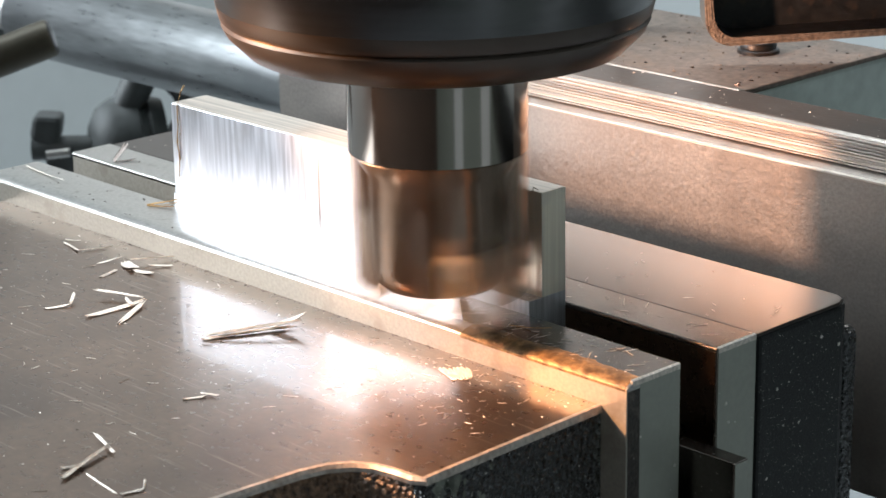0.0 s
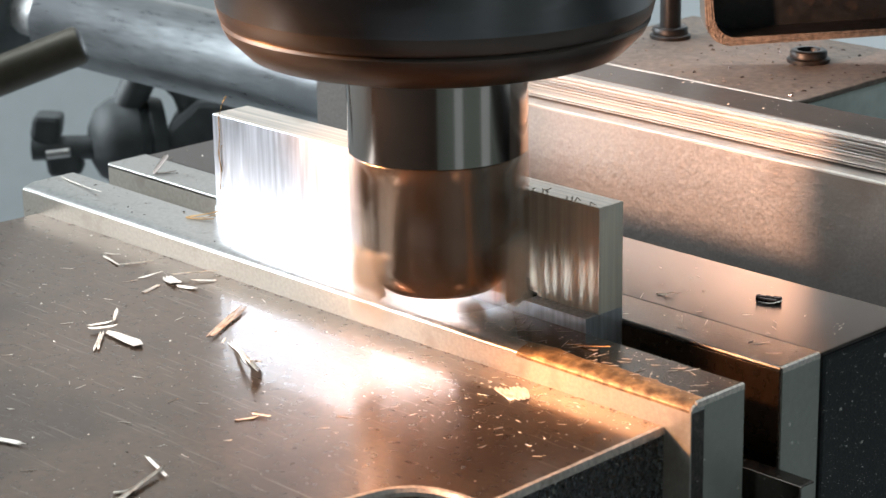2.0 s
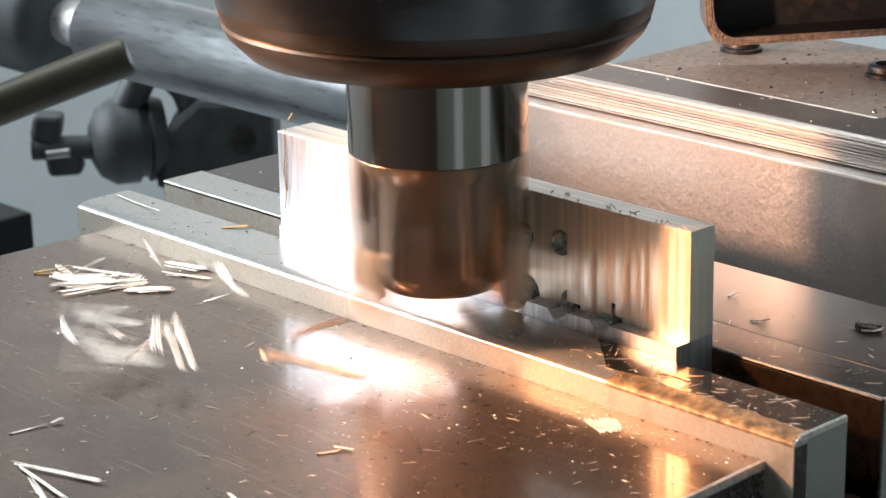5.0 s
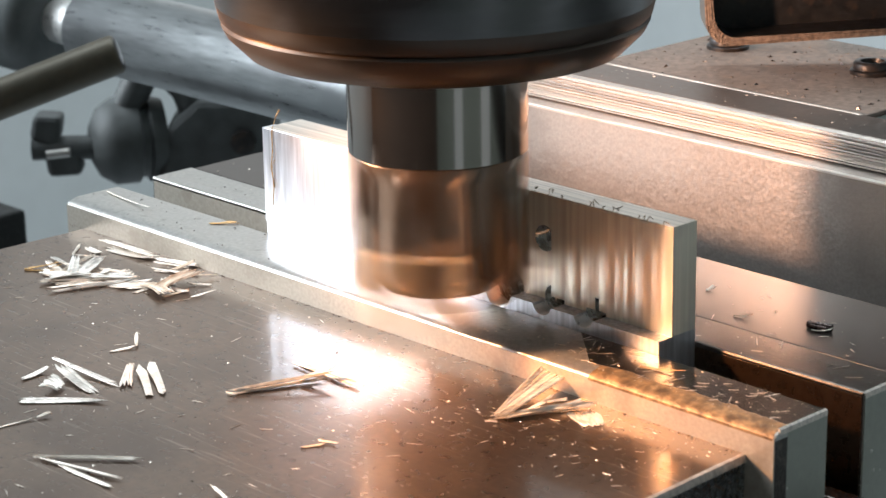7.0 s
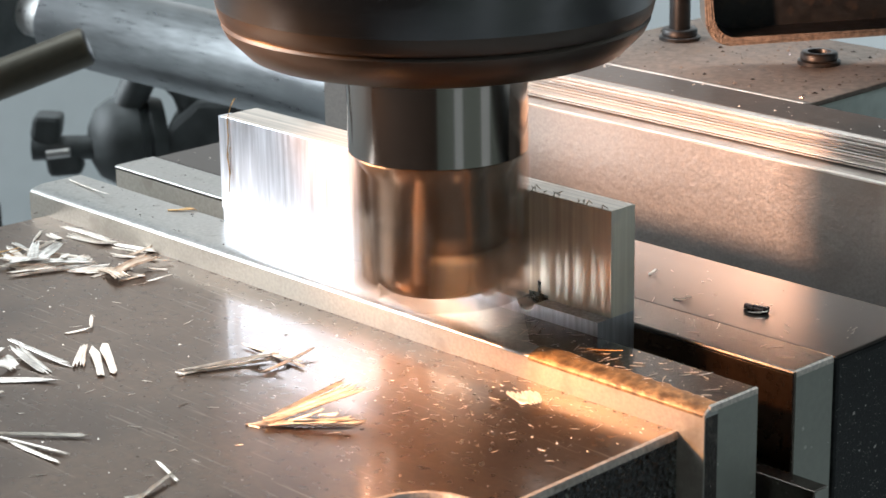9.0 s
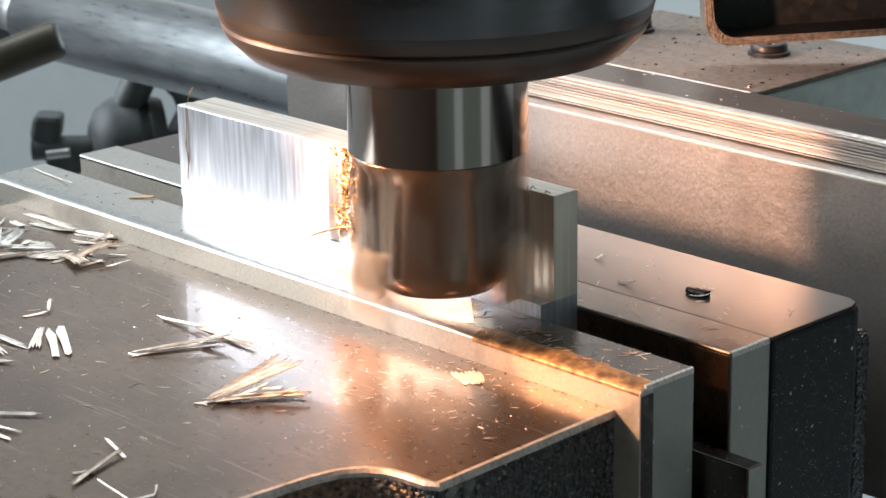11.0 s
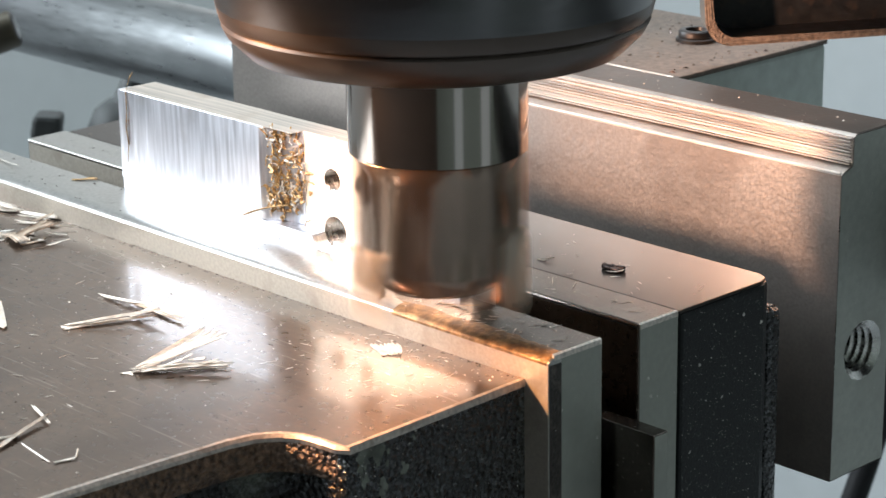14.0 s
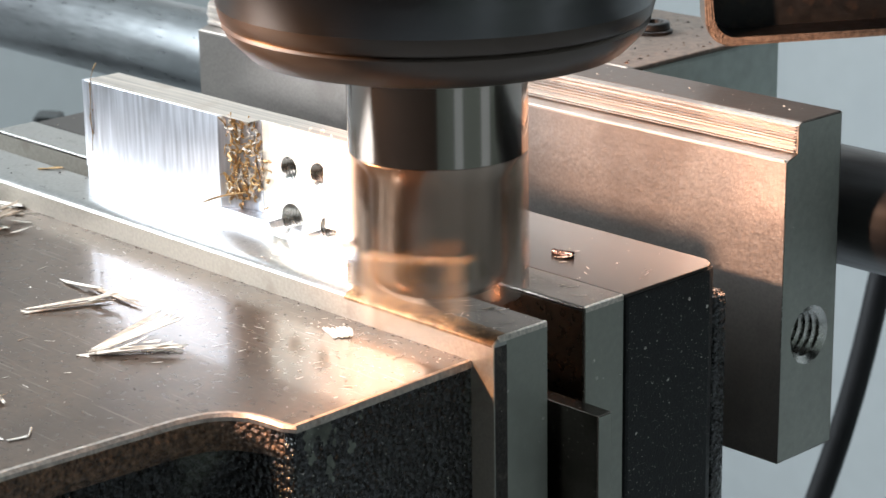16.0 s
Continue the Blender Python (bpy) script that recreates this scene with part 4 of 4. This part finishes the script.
chip("wire_chip", "thin sliver across the front jaw plate", 27, 1, 7, 0, 0.2, [(0, 16, -27, 5.5, 0.08, 12)], mat=CHIP_BROWN)
chip("wire_chip", "tiny pale sliver on the rear jaw top", 28, 2, 3, 50, 0.2, [(0.5, 16, -31, 30, 0.05, 20)])
chip("wire_chip", "tiny pale curl on the rear jaw top", 29, 2, 1.8, 90, 0.3, [(4.4, 16, -41, 36, 0.05, 60)])


def hair():
    ob = carried(thing("brown_hair_chip", "thin brown curl standing on the end of the workpiece", "metal chip", "milling chips", at=(X0 + 1.6, YF - 0.05, 0)))
    part("strand", tube([(0.3, 0, 8), (0, -0.25, 11), (0.4, -0.2, 14), (0.2, -0.1, 17), (0.9, 0.3, 19.5), (1.6, 0.5, 20.6)], 0.11, 6), CHIP_BROWN, ob, smooth=48)
    part("strand", tube([(0.0, -0.2, 5), (0.5, -0.3, 8), (0.1, -0.2, 11), (0.7, -0.1, 12.5)], 0.09, 6), CHIP_BROWN, ob, smooth=48)


hair()


def tangle():
    """Curls that gather at the end of the cut, just ahead of the cutter."""
    ob = thing("swarf_tangle", "golden brown tangle of fine curls at the end of the cut", "metal chip", "milling chips")
    rng = random.Random(31)
    for k in range(190):
        x = -72.4 + abs(rng.gauss(0, 3.2)) + 0.6
        z = rng.uniform(2.6, 16.6)
        y = (0.3 + math.sqrt(max(0.0, 169 - min(7.6, max(0.0, -65.2 - x)) ** 2))) - 0.15
        pts, h = [], rng.uniform(0, 6.3)
        for i in range(6):
            h += rng.uniform(-0.9, 1.4)
            x += 0.35 * math.cos(h)
            z += 0.35 * math.sin(h)
            y -= rng.uniform(-0.1, 0.24)
            pts.append((x, y, z))
        part("curl", tube(pts, rng.uniform(0.12, 0.32), 5, taper=0.5), CHIP_BROWN if rng.random() < 0.75 else CHIP, ob, smooth=48)
    bm = bmesh.new()
    sliver(bm, 7.5, 0.8, 0.12, 213, -2.0, (-67.5, 11.6, 5.2), 0.5)
    part("long_splinter", bm, CHIP_BROWN, ob, "long brown splinter hanging out")
    return ob


TANGLE = tangle()


# ---- fine crumbs ----
def crumbs(name, label, seed, n, rect, z, size, mat, avoid=None):
    rng = random.Random(seed)
    vs, fs = [], []
    x0, x1, y0, y1 = rect
    while n:
        x, y = rng.uniform(x0, x1), rng.uniform(y0, y1)
        if avoid and avoid(x, y):
            continue
        n -= 1
        r = size * rng.choice((0.35, 0.5, 0.6, 0.8, 1.0, 1.6)) * rng.uniform(0.7, 1.2)
        a, q = rng.uniform(0, 6.3), rng.choice((0.25, 0.4, 0.8))
        d, w = Vector((math.cos(a), math.sin(a), 0)) * r, Vector((-math.sin(a), math.cos(a), 0)) * r * q
        b = len(vs)
        p = Vector((x, y, z))
        vs += [p - d, p - w * rng.uniform(0.5, 1.3), p + d * rng.uniform(0.6, 1.2), p + w, p + Vector((0, 0, r * 0.5))]
        fs += [(b, b + 1, b + 4), (b + 1, b + 2, b + 4), (b + 2, b + 3, b + 4), (b + 3, b, b + 4)]
    me = bpy.data.meshes.new(name)
    me.from_pydata([v * MM for v in vs], [], fs)
    me.materials.append(mat)
    ob = new(name, me)
    return carried(tagged(ob, label, "metal crumbs", kind="stuff"))


def off_casting(x, y):
    return y < -31 and (x > -21 or x < -129)


crumbs("metal_crumbs", "fine pale metal crumbs strewn on the ground vise top", 41, 380, (-144, -7, -105, 0), -4.19, 0.17, CHIP, off_casting)
crumbs("metal_crumbs", "fine pale metal crumbs strewn beside the front jaw", 42, 150, (-40, -7, -18, 0), -4.19, 0.15, CHIP)
crumbs("metal_crumbs", "tiny pale specks strewn over the ground vise top", 51, 420, (-140, -40, -100, -12), -4.19, 0.10, CHIP, off_casting)
crumbs("metal_crumbs", "tiny dark specks strewn over the ground vise top", 52, 260, (-140, -30, -100, -4), -4.19, 0.11, CHIP_DARK, off_casting)
crumbs("metal_crumbs", "fine metal crumbs on the front jaw plate", 43, 260, (-60, -0.5, 1.3, 10.4), 0.0, 0.15, CHIP)
crumbs("metal_crumbs", "dark metal crumbs on the front jaw plate", 44, 70, (-149, -60, 1.3, 10.4), 0.0, 0.18, CHIP_DARK)
crumbs("metal_crumbs", "fine metal crumbs on the rear jaw", 45, 150, (-149, -1, 18.8, 47.5), 0.1, 0.18, CHIP)
crumbs("metal_crumbs", "dark metal crumbs on the rear jaw plate", 46, 60, (-149, -80, 18.6, 26.4), 0.1, 0.18, CHIP_DARK)
crumbs("metal_crumbs", "dusty crumbs on the clamp block", 47, 300, (-99, -44, 76.2, 117), 18.4, 0.26, DUSTY)
crumbs("metal_crumbs", "dark grit on the clamp block", 48, 120, (-99, -44, 76.2, 117), 18.4, 0.4, CHIP_DARK)
crumbs("metal_crumbs", "fine crumbs on top of the steel bar", 49, 90, (-142, 1, 66, 75), 18.78, 0.2, CHIP)
def dust(name, label, seed, n, x, y0, y1, z0, z1, size, lean=0.0):
    rng = random.Random(seed)
    vs, fs = [], []
    for _ in range(n):
        p = Vector((x, rng.uniform(y0, y1), rng.uniform(z0, z1)))
        p.x -= (p.y + 32.8) * lean
        r = size * rng.choice((0.4, 0.6, 0.8, 1.0, 1.8))
        a, q = rng.uniform(0, 6.3), rng.choice((0.2, 0.4, 0.9))
        d, w = Vector((0, math.cos(a), math.sin(a))) * r, Vector((0, -math.sin(a), math.cos(a))) * r * q
        b = len(vs)
        vs += [p - d, p - w, p + d * rng.uniform(0.5, 1.2), p + w, p + Vector((r * 0.4, 0, 0))]
        fs += [(b, b + 1, b + 4), (b + 1, b + 2, b + 4), (b + 2, b + 3, b + 4), (b + 3, b, b + 4)]
    me = bpy.data.meshes.new(name)
    me.from_pydata([v * MM for v in vs], [], fs)
    me.materials.append(CHIP_GREY)
    return carried(tagged(new(name, me), label, "metal dust", kind="stuff"))


dust("metal_dust", "pale metal dust clinging to the black rear casting", 61, 1400, 0.42, 27.2, 46.5, -45, -1.2, 0.055)
dust("metal_slivers", "pale slivers clinging to the black rear casting", 66, 22, 0.42, 27.5, 46.5, -30, -1.5, 0.2)
dust("metal_dust", "pale metal dust clinging to the black front casting", 62, 700, -3.46, -32, 0.5, -40, -5.5, 0.09, 1.1 / 34.0)
dust("metal_dust", "pale slivers clinging to the front jaw plate end", 63, 14, 0.02, 0.6, 10.2, -30, -1, 0.2)
dust("metal_dust", "pale slivers clinging to the rear jaw plate end", 64, 14, 0.02, 18.6, 26.3, -30, -1, 0.22)
dust("metal_dust", "pale dust clinging to the steel bar end", 65, 30, 1.62, 62, 75, -36, 12, 0.12)
crumbs("dark_grit", "line of dark grit where the jaw meets the casting", 50, 420, (-149, -6, -0.8, -0.05), -4.19, 0.14, CHIP_DARK)


def hairs(name, label, seed, n, rect, z, length):
    rng = random.Random(seed)
    bm = bmesh.new()
    for _ in range(n):
        ln = length * rng.uniform(0.3, 1.0)
        sliver(bm, ln, 0.09, 0.05, rng.gauss(25, 55), rng.uniform(0, 0.25), (rng.uniform(rect[0], rect[1]), rng.uniform(rect[2], rect[3]), z), rng.uniform(-0.5, 0.5), n=3)
    ob = part(name, bm, CHIP, smooth=None)
    return carried(tagged(ob, label, "metal slivers", kind="stuff"))


hairs("metal_slivers", "hair-thin pale slivers on the front jaw plate", 71, 46, (-42, -3, 2.0, 9.0), 0.04, 2.6)
hairs("metal_slivers", "hair-thin pale slivers on the rear jaw", 72, 20, (-45, -3, 19, 44), 0.12, 2.4)
hairs("metal_slivers", "hair-thin pale slivers on the ground vise top", 73, 70, (-140, -30, -90, -3), -4.18, 2.4)
hairs("metal_slivers", "hair-thin pale slivers by the front jaw", 74, 40, (-40, -9, -22, -1), -4.18, 1.4)


# ---- motion ----
def chip_rows(stays, flight):
    """Comes out of the cutter, lies on the moving vise, is thrown up again, and lands elsewhere."""
    rows = []
    first = stays[0]
    if first[0] > 0:
        inside = pose(AX * MM, AY * MM, 58 * MM, 0, 0, first[5])
        rows += [(0.0, inside), ((flight[0][0] if flight else first[0]) - (0.1 if flight else 0.2), inside)]
        if flight:
            rows += [(t, pose(x * MM, y * MM, z * MM, rx, ry, rz)) for t, x, y, z, rx, ry, rz in flight]
        else:
            rows.append((first[0] - 0.1, pose((first[2] + feed(first[0]) + AX) / 2 * MM, (first[3] + AY) / 2 * MM, 22 * MM, 35, 25, first[5])))
    turned = first[5]
    for i, (a, b, x, y, z, h) in enumerate(stays):
        h = turned + (h - turned + 180) % 360 - 180
        if i:
            p = stays[i - 1]
            m = (p[1] + a) / 2
            rows.append((m, pose(((p[2] + x) / 2 + feed(m)) * MM, (p[3] + y) / 2 * MM, (max(p[4], z) + 7) * MM, 25, 15, (turned + h) / 2)))
        for t in [a] + [t for t, _ in FEED if a < t < b] + [b]:
            rows.append((t, pose((x + feed(t)) * MM, y * MM, z * MM, 0, 0, h)))
        turned = h
    return rows


def motions():
    for ob in MOVING:
        base = Matrix.LocRotScale(ob.location, ob.rotation_euler, None)
        walk(ob, [(t, Matrix.Translation((s * MM, 0, 0)) @ base) for t, s in FEED])
    peak = max(s for t, s in FEED)
    for ob in (STOCK, TANGLE):
        shift = peak if ob is TANGLE else 0
        walk(ob, [(t, pose((shift if t < 5.7 else shift + s - peak) * MM, 0, 0)) for t, s in FEED])
    for ob, stays, flight in CHIPS:
        walk(ob, chip_rows(stays, flight))
    for ob in (CUTTER, NUTTED):
        walk(ob, [(k / 30, pose(AX * MM, AY * MM, 0, 0, 0, -86 * k)) for k in range(481)])


motions()
